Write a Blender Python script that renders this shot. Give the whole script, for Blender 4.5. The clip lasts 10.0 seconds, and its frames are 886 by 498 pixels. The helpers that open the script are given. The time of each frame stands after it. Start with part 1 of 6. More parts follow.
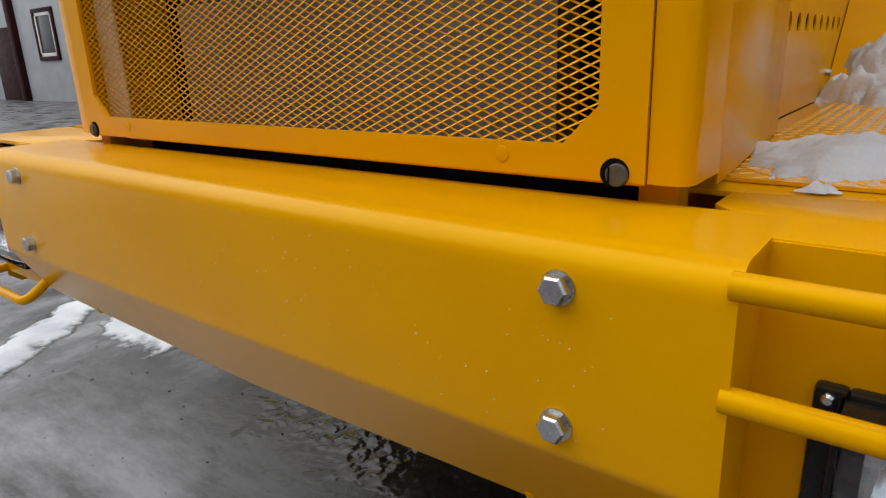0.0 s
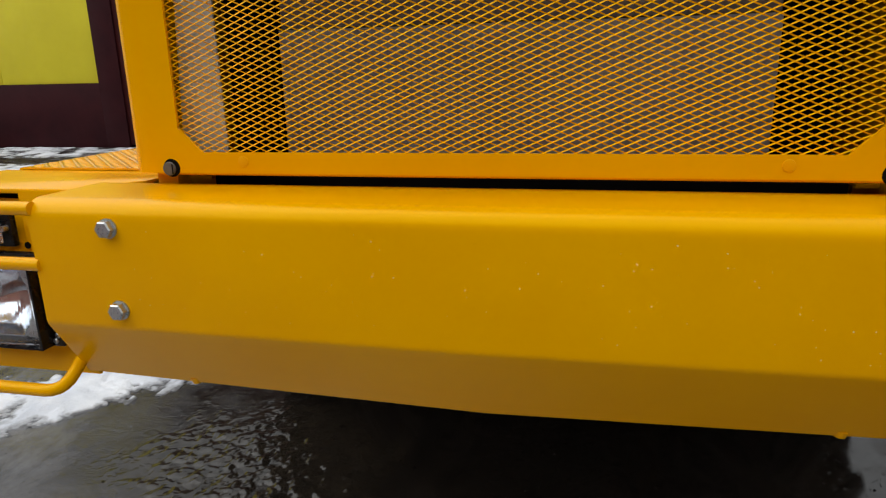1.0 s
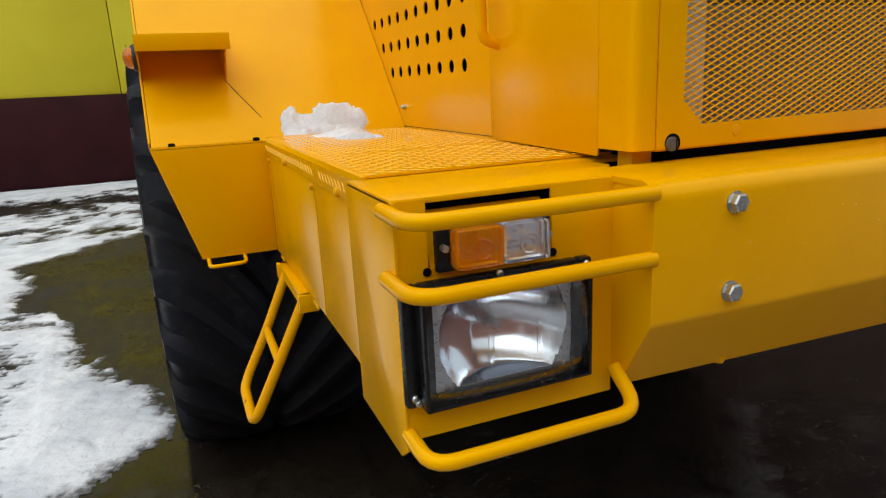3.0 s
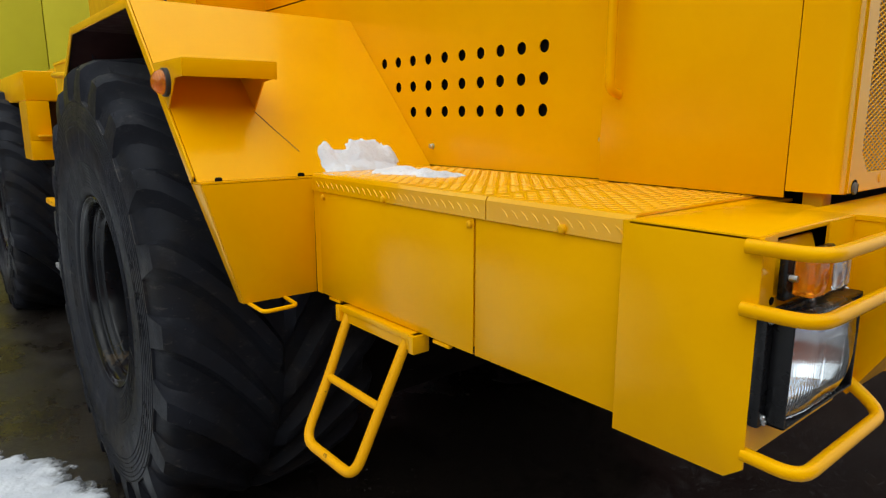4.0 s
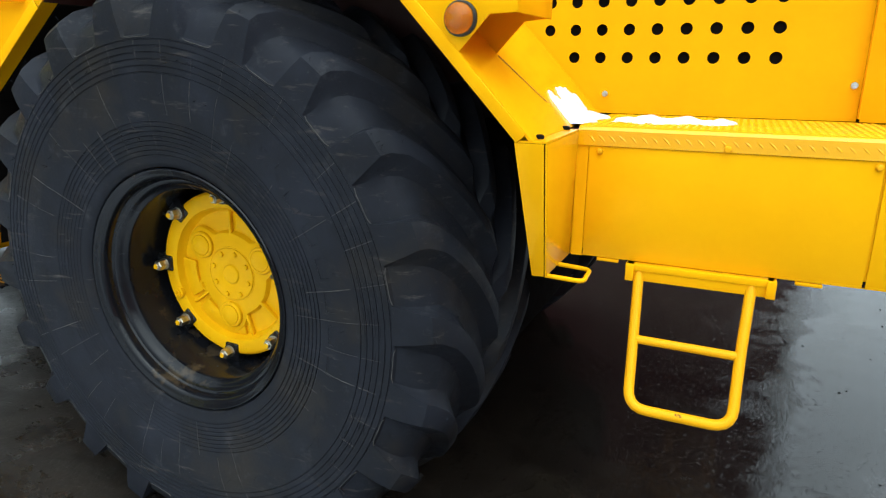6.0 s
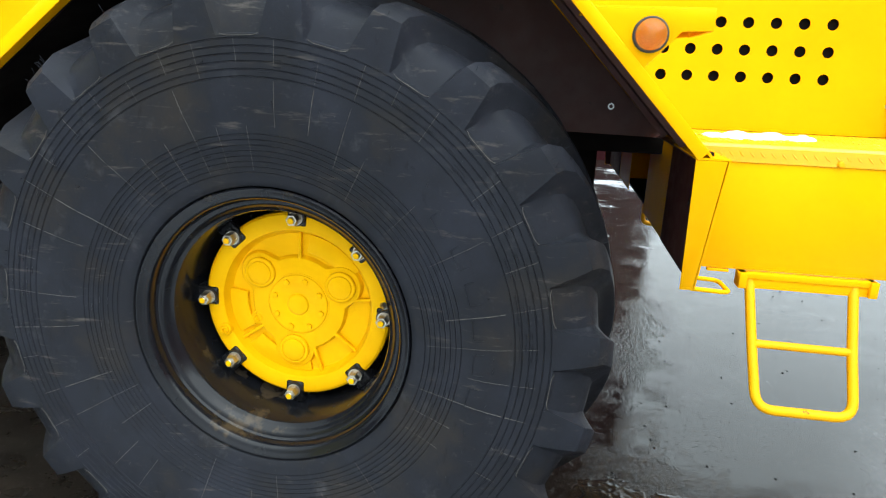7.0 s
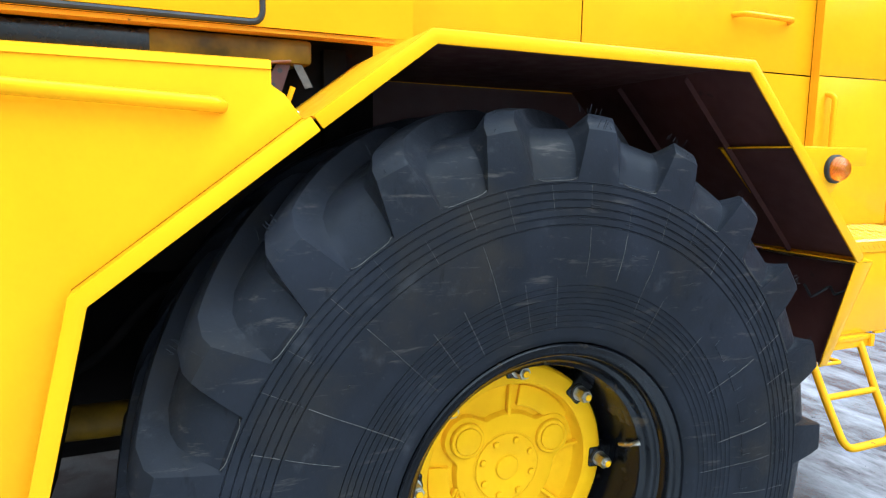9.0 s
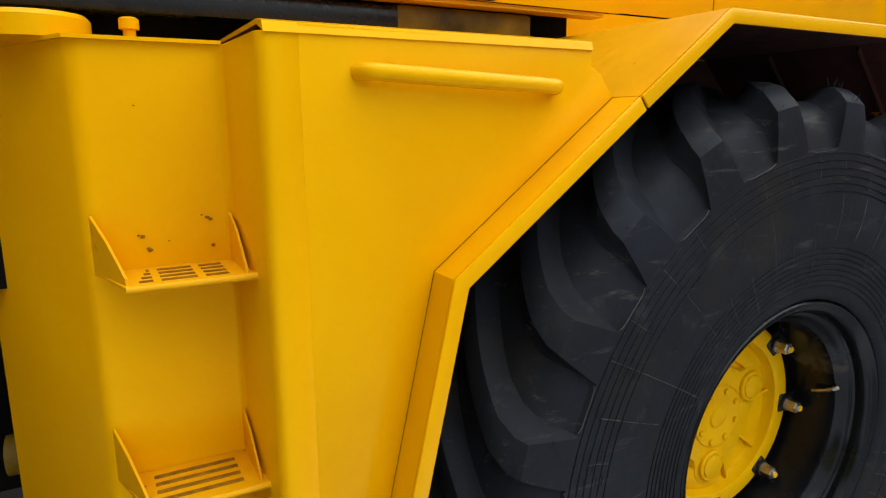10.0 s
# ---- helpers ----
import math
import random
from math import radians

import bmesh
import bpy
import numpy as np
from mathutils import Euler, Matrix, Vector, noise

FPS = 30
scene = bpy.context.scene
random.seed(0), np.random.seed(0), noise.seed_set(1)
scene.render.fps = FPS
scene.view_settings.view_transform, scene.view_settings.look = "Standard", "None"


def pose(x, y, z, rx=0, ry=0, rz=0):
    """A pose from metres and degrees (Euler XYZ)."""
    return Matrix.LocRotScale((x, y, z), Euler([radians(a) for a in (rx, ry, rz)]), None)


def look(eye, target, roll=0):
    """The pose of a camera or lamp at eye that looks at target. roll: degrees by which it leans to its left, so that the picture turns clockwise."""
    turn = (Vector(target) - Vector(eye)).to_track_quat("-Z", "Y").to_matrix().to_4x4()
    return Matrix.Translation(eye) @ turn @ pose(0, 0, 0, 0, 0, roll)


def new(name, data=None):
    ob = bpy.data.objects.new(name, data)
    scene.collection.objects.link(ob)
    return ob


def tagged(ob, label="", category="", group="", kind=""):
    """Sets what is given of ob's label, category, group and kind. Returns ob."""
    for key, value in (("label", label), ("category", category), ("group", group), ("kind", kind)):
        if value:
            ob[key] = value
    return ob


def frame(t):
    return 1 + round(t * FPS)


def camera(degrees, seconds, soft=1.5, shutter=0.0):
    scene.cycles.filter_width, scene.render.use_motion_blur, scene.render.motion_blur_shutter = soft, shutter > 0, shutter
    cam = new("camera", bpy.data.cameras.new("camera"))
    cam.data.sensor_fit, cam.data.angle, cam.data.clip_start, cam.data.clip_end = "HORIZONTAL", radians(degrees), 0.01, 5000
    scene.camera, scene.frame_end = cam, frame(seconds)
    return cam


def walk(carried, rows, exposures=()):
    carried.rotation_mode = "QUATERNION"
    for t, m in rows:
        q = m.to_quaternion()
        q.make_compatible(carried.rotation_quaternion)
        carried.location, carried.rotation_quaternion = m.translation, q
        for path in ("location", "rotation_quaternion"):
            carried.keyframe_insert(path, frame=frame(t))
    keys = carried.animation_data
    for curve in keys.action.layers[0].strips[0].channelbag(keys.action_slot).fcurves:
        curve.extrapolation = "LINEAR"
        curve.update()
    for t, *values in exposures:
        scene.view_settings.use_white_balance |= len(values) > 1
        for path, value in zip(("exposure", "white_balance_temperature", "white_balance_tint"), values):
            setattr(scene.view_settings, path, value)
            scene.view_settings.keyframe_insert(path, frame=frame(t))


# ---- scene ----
cam = camera(68.8, 10.0, soft=1.2)

PATH = [
    (0, (0.524, -0.418, 1.421), (-0.659, 1.086, 0.839), -2.2),
    (0.3, (0.373, -0.489, 1.436), (-0.838, 1.011, 0.904), -2.0),
    (0.5, (0.255, -0.552, 1.431), (-0.801, 1.064, 0.91), -1.2),
    (1, (-0.089, -0.751, 1.441), (-0.495, 1.137, 0.919), -1.2),
    (1.5, (-0.473, -0.74, 1.408), (-0.573, 1.154, 0.775), -2.7),
    (2, (-0.817, -0.763, 1.415), (-0.753, 1.152, 0.844), -0.8),
    (2.5, (-1.11, -0.784, 1.441), (-0.646, 1.069, 0.848), -0.9),
    (3, (-1.368, -0.61, 1.409), (-0.646, 1.188, 0.914), -2.8),
    (3.1, (-1.421, -0.566, 1.417), (-0.646, 1.211, 0.924), -2.1),
    (3.2, (-1.503, -0.523, 1.428), (-0.664, 1.227, 0.945), -2.4),
    (4.3, (-2.085, -0.12, 1.427), (-0.76, 1.317, 1.001), -0.5),
    (4.5, (-2.172, 0.027, 1.426), (-0.829, 1.419, 0.917), -1.9),
    (4.8, (-2.306, 0.203, 1.453), (-0.909, 1.55, 0.97), -1.6),
    (5, (-2.404, 0.308, 1.439), (-0.904, 1.552, 0.991), -0.2),
    (5.5, (-2.659, 0.579, 1.464), (-1.005, 1.589, 0.969), 1.5),
    (6, (-2.732, 0.927, 1.432), (-0.982, 1.723, 0.879), 0.3),
    (6.1, (-2.73, 0.994, 1.436), (-0.965, 1.744, 0.869), 0.2),
    (6.2, (-2.756, 1.058, 1.447), (-0.985, 1.799, 0.889), 0.4),
    (7.3, (-2.868, 1.913, 1.431), (-0.954, 2.029, 0.862), 1.6),
    (7.5, (-2.816, 2.066, 1.432), (-0.91, 2.138, 0.83), 0.8),
    (7.6, (-2.81, 2.14, 1.431), (-0.905, 2.214, 0.826), 0.7),
    (8, (-2.766, 2.45, 1.438), (-0.846, 2.359, 0.883), 2.5),
    (8.4, (-2.757, 2.715, 1.5), (-0.837, 2.311, 1.114), 1.2),
    (8.5, (-2.737, 2.771, 1.518), (-0.83, 2.281, 1.168), 2.0),
    (9, (-2.56, 3.038, 1.525), (-0.739, 2.256, 1.257), 0.8),
    (9.5, (-2.434, 3.318, 1.543), (-0.663, 2.443, 1.233), 0.9),
    (9.6, (-2.426, 3.388, 1.546), (-0.672, 2.483, 1.225), 0.3),
    (9.8, (-2.393, 3.539, 1.559), (-0.663, 2.6, 1.203), -0.7),
    (10, (-2.307, 3.68, 1.56), (-0.582, 2.746, 1.168), -0.3),
]

EXPOSURES = [(0.0, 0.07, 6800, 12), (1.0, 0.17, 6800, 11.5), (1.5, 0.26, 6800, 11.5), (2.0, 0.15, 6800, 11), (3.2, 0.12, 6750, 9), (4.5, 0.32, 6450, 6), (5.5, 0.76, 6250, 3), (6.1, 1.15, 6000, 1.5),
             (7.5, 1.78, 6350, 3.5), (8.5, 1.72, 5700, 1.5), (9.2, 1.50, 5350, 0.5), (9.6, 0.84, 5800, 1), (10.0, 0.56, 6450, 7)]
walk(cam, [(t, look(eye, target, roll)) for t, eye, target, roll in PATH], EXPOSURES)

# ---- world and light: overcast winter daylight ----
SUN_UP, SUN_TURN = radians(66), radians(232)
world = bpy.data.worlds.new("overcast_sky")
scene.world = world
world.use_nodes = True
wn = world.node_tree.nodes
sky = wn.new("ShaderNodeTexSky")
sky.sky_type, sky.sun_disc = "NISHITA", False
sky.sun_elevation, sky.sun_rotation = SUN_UP, SUN_TURN
sky.air_density, sky.dust_density, sky.ozone_density = 1.0, 5.0, 0.6
hue = wn.new("ShaderNodeHueSaturation")  # cloud cover: nearly grey light
hue.inputs["Saturation"].default_value = 0.05
world.node_tree.links.new(sky.outputs[0], hue.inputs["Color"])
cloud = wn.new("ShaderNodeMix")  # even cloud deck
cloud.data_type = "RGBA"
cloud.inputs[0].default_value = 0.7
cloud.inputs[7].default_value = (7.15, 7.75, 8.2, 1)
world.node_tree.links.new(hue.outputs[0], cloud.inputs[6])
world.node_tree.links.new(cloud.outputs[2], wn["Background"].inputs[0])
wn["Background"].inputs[1].default_value = 0.108

sun_data = bpy.data.lights.new("sun", "SUN")
sun_data.energy, sun_data.angle, sun_data.color = 1.5, radians(90), (0.93, 0.98, 1.0)
sun = new("sun", sun_data)
sun.rotation_euler = Vector((-math.sin(SUN_TURN) * math.cos(SUN_UP), -math.cos(SUN_TURN) * math.cos(SUN_UP), -math.sin(SUN_UP))).to_track_quat("-Z", "Y").to_euler()

# ---- materials ----


def mat_base(name):
    m = bpy.data.materials.new(name)
    m.use_nodes = True
    nt = m.node_tree
    return m, nt, nt.nodes["Principled BSDF"]


def nd(nt, kind, **sets):
    n = nt.nodes.new(kind)
    for k, v in sets.items():
        n.inputs[k].default_value = v
    return n


def noise_tex(nt, scale, detail=4.0, rough=0.55, stretch=None):
    tc = nt.nodes.new("ShaderNodeTexCoord")
    n = nd(nt, "ShaderNodeTexNoise", Scale=scale, Detail=detail, Roughness=rough)
    if stretch:
        mp = nd(nt, "ShaderNodeMapping", Scale=stretch)
        nt.links.new(tc.outputs["Object"], mp.inputs[0])
        nt.links.new(mp.outputs[0], n.inputs["Vector"])
    else:
        nt.links.new(tc.outputs["Object"], n.inputs["Vector"])
    return n


def ramp(nt, src, stops):
    r = nt.nodes.new("ShaderNodeValToRGB")
    e = r.color_ramp.elements
    while len(e) < len(stops):
        e.new(0.5)
    for el, (p, c) in zip(e, stops):
        el.position, el.color = p, (c if len(c) == 4 else (*c, 1))
    nt.links.new(src, r.inputs[0])
    return r


def bump_of(nt, bsdf, src, strength, dist):
    b = nd(nt, "ShaderNodeBump", Strength=strength, Distance=dist)
    nt.links.new(src, b.inputs["Height"])
    nt.links.new(b.outputs[0], bsdf.inputs["Normal"])
    return b


def surface(name, c1, c2, rough, scale=6.0, metal=0.0, rough_var=0.1, bump=0.15, bump_scale=220.0, bump_dist=0.0006,
            coat=0.0, spec=0.5, tint=None, spots=None, spot_scale=40.0, spot_cut=0.68):
    """Two-tone noise surface with fine relief and optional stains."""
    m, nt, b = mat_base(name)
    big = noise_tex(nt, scale)
    col = ramp(nt, big.outputs[0], [(0.3, c1), (0.7, c2)])
    out = col.outputs[0]
    if spots:
        sp = noise_tex(nt, spot_scale, 5.0, 0.65)
        mask = ramp(nt, sp.outputs[0], [(spot_cut, (0, 0, 0)), (spot_cut + 0.06, (1, 1, 1))])
        mx = nt.nodes.new("ShaderNodeMix")
        mx.data_type = "RGBA"
        nt.links.new(mask.outputs[0], mx.inputs[0])
        nt.links.new(out, mx.inputs[6])
        mx.inputs[7].default_value = (*spots, 1)
        out = mx.outputs[2]
    nt.links.new(out, b.inputs["Base Color"])
    fine = noise_tex(nt, scale * 5)
    rr = ramp(nt, fine.outputs[0], [(0.3, (max(rough - rough_var, 0.02),) * 3), (0.7, (rough + rough_var,) * 3)])
    nt.links.new(rr.outputs[0], b.inputs["Roughness"])
    b.inputs["Metallic"].default_value = metal
    b.inputs["Specular IOR Level"].default_value = spec
    if tint:
        b.inputs["Specular Tint"].default_value = (*tint, 1)
    if coat:
        b.inputs["Coat Weight"].default_value = coat
        b.inputs["Coat Roughness"].default_value = 0.12
    if bump:
        bn = noise_tex(nt, bump_scale, 3.0)
        bump_of(nt, b, bn.outputs[0], bump, bump_dist)
    return m


GLOSS = (1.0, 0.82, 0.04)
YELLOW = surface("yellow_paint", (0.78, 0.352, 0.0003), (0.84, 0.400, 0.0005), 0.23, 3.0, rough_var=0.03, bump=0.03, bump_scale=160.0, bump_dist=0.0005, spec=0.5, tint=GLOSS)
YELLOW_WET = surface("wet_yellow_paint", (0.78, 0.352, 0.0003), (0.84, 0.400, 0.0005), 0.17, 4.0, rough_var=0.07, bump=0.05, bump_scale=25.0, bump_dist=0.0010, spec=0.6, tint=GLOSS, coat=0.7)
YELLOW_WORN = surface("worn_yellow_paint", (0.74, 0.33, 0.001), (0.80, 0.38, 0.002), 0.45, 5.0, bump=0.12, spec=0.12, spots=(0.09, 0.04, 0.01), spot_scale=30.0, spot_cut=0.66)
YELLOW_HUB = surface("hub_yellow_paint", (0.70, 0.355, 0.0008), (0.78, 0.408, 0.001), 0.36, 7.0, bump=0.35, bump_scale=70.0, bump_dist=0.0015, spec=0.3, tint=GLOSS, spots=(0.12, 0.06, 0.01), spot_scale=22.0, spot_cut=0.72)
PRIMER = surface("brown_primer", (0.045, 0.012, 0.010), (0.075, 0.022, 0.017), 0.6, 4.0, bump=0.2, bump_scale=60.0, spots=(0.02, 0.008, 0.006), spot_scale=9.0)

def rubber_material():
    """Black moulded rubber with dusty scuffs and fine scratches."""
    m, nt, b = mat_base("tyre_rubber")
    big = noise_tex(nt, 4.0, 6.0, 0.6)
    col = ramp(nt, big.outputs[0], [(0.30, (0.0215, 0.0190, 0.0175)), (0.48, (0.0130, 0.0138, 0.0172)), (0.70, (0.0175, 0.0190, 0.0255))]).outputs[0]
    for scale, cut, c, stretch in ((11.0, 0.58, (0.038, 0.038, 0.042), (1, 1, 1)), (70.0, 0.62, (0.050, 0.048, 0.048), (3.0, 1, 1)), (26.0, 0.59, (0.078, 0.068, 0.060), (1, 0.25, 2.0)),
                                   (17.0, 0.60, (0.0050, 0.0048, 0.0050), (1, 1.6, 0.5))):
        n = noise_tex(nt, scale, 7.0, 0.72, stretch)
        mask = ramp(nt, n.outputs[0], [(cut, (0, 0, 0)), (cut + 0.16, (0.8, 0.8, 0.8))])
        mx = nt.nodes.new("ShaderNodeMix")
        mx.data_type = "RGBA"
        nt.links.new(mask.outputs[0], mx.inputs[0])
        nt.links.new(col, mx.inputs[6])
        mx.inputs[7].default_value = (*c, 1)
        col = mx.outputs[2]
    nt.links.new(col, b.inputs["Base Color"])
    fine = noise_tex(nt, 9.0, 8.0, 0.75)
    rr = ramp(nt, fine.outputs[0], [(0.35, (0.30,) * 3), (0.65, (0.50,) * 3)])
    nt.links.new(rr.outputs[0], b.inputs["Roughness"])
    b.inputs["Specular IOR Level"].default_value = 0.05
    bn = noise_tex(nt, 90.0, 6.0, 0.75)
    bump_of(nt, b, bn.outputs[0], 0.5, 0.0014)
    return m


RUBBER = rubber_material()
# pale rubber: light caught by flash lines and pocket lips, as colour
RUBBER_GLINT = surface("rubber_flash_glint", (0.014, 0.013, 0.012), (0.100, 0.090, 0.078), 0.6, 60.0)
BLACK = surface("black_enamel", (0.005, 0.005, 0.006), (0.010, 0.010, 0.011), 0.28, 8.0, rough_var=0.1, bump=0.1, spec=0.28)
RIM_BLACK = surface("rim_black_paint", (0.0040, 0.0044, 0.0060), (0.0070, 0.0076, 0.0100), 0.20, 5.0, rough_var=0.08, spec=0.20, bump=0.15, spots=(0.040, 0.029, 0.018), spot_scale=6.0, spot_cut=0.60)
SEAL = surface("black_rubber_seal", (0.012, 0.012, 0.014), (0.02, 0.02, 0.023), 0.6, 10.0)
# near-black for grit and fittings; underbody and gap shade is in its colour
DIRT_SHADE = surface("dark_dirt_and_shade", (0.004, 0.0035, 0.0035), (0.010, 0.008, 0.007), 0.85, 5.0, spec=0.03, bump=0.3, bump_scale=40.0, bump_dist=0.002)
ZINC = surface("zinc_plated_steel", (0.42, 0.44, 0.45), (0.60, 0.62, 0.63), 0.33, 60.0, metal=1.0, rough_var=0.12, bump=0.3, bump_scale=300.0)
STEEL = surface("dull_steel", (0.34, 0.31, 0.26), (0.52, 0.48, 0.41), 0.34, 80.0, metal=1.0, rough_var=0.1)
GREY_DULL = surface("dull_grey_latch", (0.06, 0.055, 0.05), (0.11, 0.10, 0.09), 0.5, 60.0)
RADIATOR = surface("radiator_core", (0.17, 0.16, 0.165), (0.28, 0.27, 0.28), 0.6, 5.0, bump=0.6, bump_scale=400.0, bump_dist=0.002)
RUST_SHADE = surface("brown_rust_and_groove_shade", (0.16, 0.068, 0.008), (0.34, 0.15, 0.010), 0.8, 60.0, spec=0.08)
YELLOW_BLACK = surface("mottled_yellow_and_black", (0.05, 0.03, 0.004), (0.26, 0.14, 0.006), 0.5, 7.0, bump=0.15, spec=0.15)
CORE_BROWN = surface("dark_brown_core", (0.085, 0.066, 0.052), (0.14, 0.11, 0.09), 0.65, 5.0, bump=0.6, bump_scale=400.0, bump_dist=0.002)
GREY_PANEL = surface("pale_grey_shroud", (0.58, 0.57, 0.57), (0.68, 0.67, 0.67), 0.5, 6.0)
WHITE_WALL = surface("white_plaster", (0.38, 0.40, 0.43), (0.46, 0.48, 0.51), 0.8, 1.2, bump=0.3, bump_scale=25.0, bump_dist=0.004)
LIME_WALL = surface("lime_yellow_cladding", (0.62, 0.52, 0.012), (0.70, 0.60, 0.018), 0.55, 1.0, bump=0.15, bump_scale=30.0)
MAROON = surface("maroon_paint", (0.024, 0.005, 0.007), (0.040, 0.008, 0.010), 0.5, spec=0.1, scale=1.5, bump=0.3, bump_scale=14.0, bump_dist=0.004)
MAROON_RED = surface("red_maroon_gate_paint", (0.030, 0.0052, 0.0055), (0.048, 0.0085, 0.008), 0.5, spec=0.1, scale=1.5, bump=0.3, bump_scale=14.0, bump_dist=0.004)
# red-brown of the unseen wall, picked to redden bounce on the front
CONCRETE = surface("red_brown_masonry", (0.26, 0.085, 0.048), (0.39, 0.130, 0.075), 0.8, 0.8, bump=0.3, bump_scale=12.0, bump_dist=0.01)
COPPER = surface("copper_brown_cable", (0.20, 0.07, 0.025), (0.28, 0.10, 0.035), 0.45, 40.0)
WHITE_PVC = surface("white_window_frame", (0.70, 0.70, 0.70), (0.78, 0.78, 0.78), 0.4, 3.0, bump=0.0)
SIGN_WHITE = surface("sign_white", (0.72, 0.72, 0.72), (0.80, 0.80, 0.80), 0.4, 3.0, bump=0.0)
SIGN_RED = surface("sign_red", (0.55, 0.03, 0.03), (0.62, 0.04, 0.04), 0.4, 3.0, bump=0.0)


def clear(name, tint, rough, trans=1.0):
    m, nt, b = mat_base(name)
    b.inputs["Base Color"].default_value = (*tint, 1)
    b.inputs["Roughness"].default_value = rough
    b.inputs["Transmission Weight"].default_value = trans
    b.inputs["IOR"].default_value = 1.45
    n = noise_tex(nt, 150.0, 2.0)
    bump_of(nt, b, n.outputs[0], 0.05, 0.0005)
    return m


GLASS = clear("lamp_glass", (0.98, 0.99, 0.99), 0.0)
AMBER = clear("amber_plastic", (0.88, 0.31, 0.010), 0.10, 0.72)
CLEAR_PLASTIC = clear("clear_plastic", (0.86, 0.87, 0.89), 0.06, 0.94)
PANE = surface("dark_window_pane", (0.012, 0.015, 0.017), (0.03, 0.033, 0.035), 0.08, 0.8, rough_var=0.03, bump=0.0)
MIRROR = surface("lamp_reflector", (0.80, 0.84, 0.90), (0.88, 0.92, 0.97), 0.13, 20.0, metal=1.0, rough_var=0.03, bump=0.0)


def snow_material():
    m, nt, b = mat_base("snow")
    n = noise_tex(nt, 3.0, 6.0, 0.6)
    c = ramp(nt, n.outputs[0], [(0.3, (0.47, 0.50, 0.56)), (0.6, (0.74, 0.76, 0.80))])
    # where the cover thins out on the ground it is grey slush
    tc = nt.nodes.new("ShaderNodeTexCoord")
    sep = nt.nodes.new("ShaderNodeSeparateXYZ")
    nt.links.new(tc.outputs["Object"], sep.inputs[0])
    g = noise_tex(nt, 20.0, 8.0, 0.7)
    uneven = nd(nt, "ShaderNodeMath")
    uneven.operation = "MULTIPLY_ADD"
    uneven.inputs[1].default_value = 0.020
    nt.links.new(g.outputs[0], uneven.inputs[0])
    nt.links.new(sep.outputs[2], uneven.inputs[2])
    thin = nd(nt, "ShaderNodeMapRange")
    thin.inputs["From Min"].default_value, thin.inputs["From Max"].default_value = 0.0135, 0.0240
    nt.links.new(uneven.outputs[0], thin.inputs["Value"])
    mx = nt.nodes.new("ShaderNodeMix")
    mx.data_type = "RGBA"
    nt.links.new(thin.outputs[0], mx.inputs[0])
    mx.inputs[6].default_value = (0.100, 0.100, 0.105, 1)
    nt.links.new(c.outputs[0], mx.inputs[7])
    nt.links.new(mx.outputs[2], b.inputs["Base Color"])
    wet = nd(nt, "ShaderNodeMapRange")
    wet.inputs["To Min"].default_value, wet.inputs["To Max"].default_value = 0.16, 0.65
    nt.links.new(thin.outputs[0], wet.inputs["Value"])
    nt.links.new(wet.outputs[0], b.inputs["Roughness"])
    f = noise_tex(nt, 55.0, 6.0, 0.65)
    bump_of(nt, b, f.outputs[0], 0.6, 0.012)
    return m


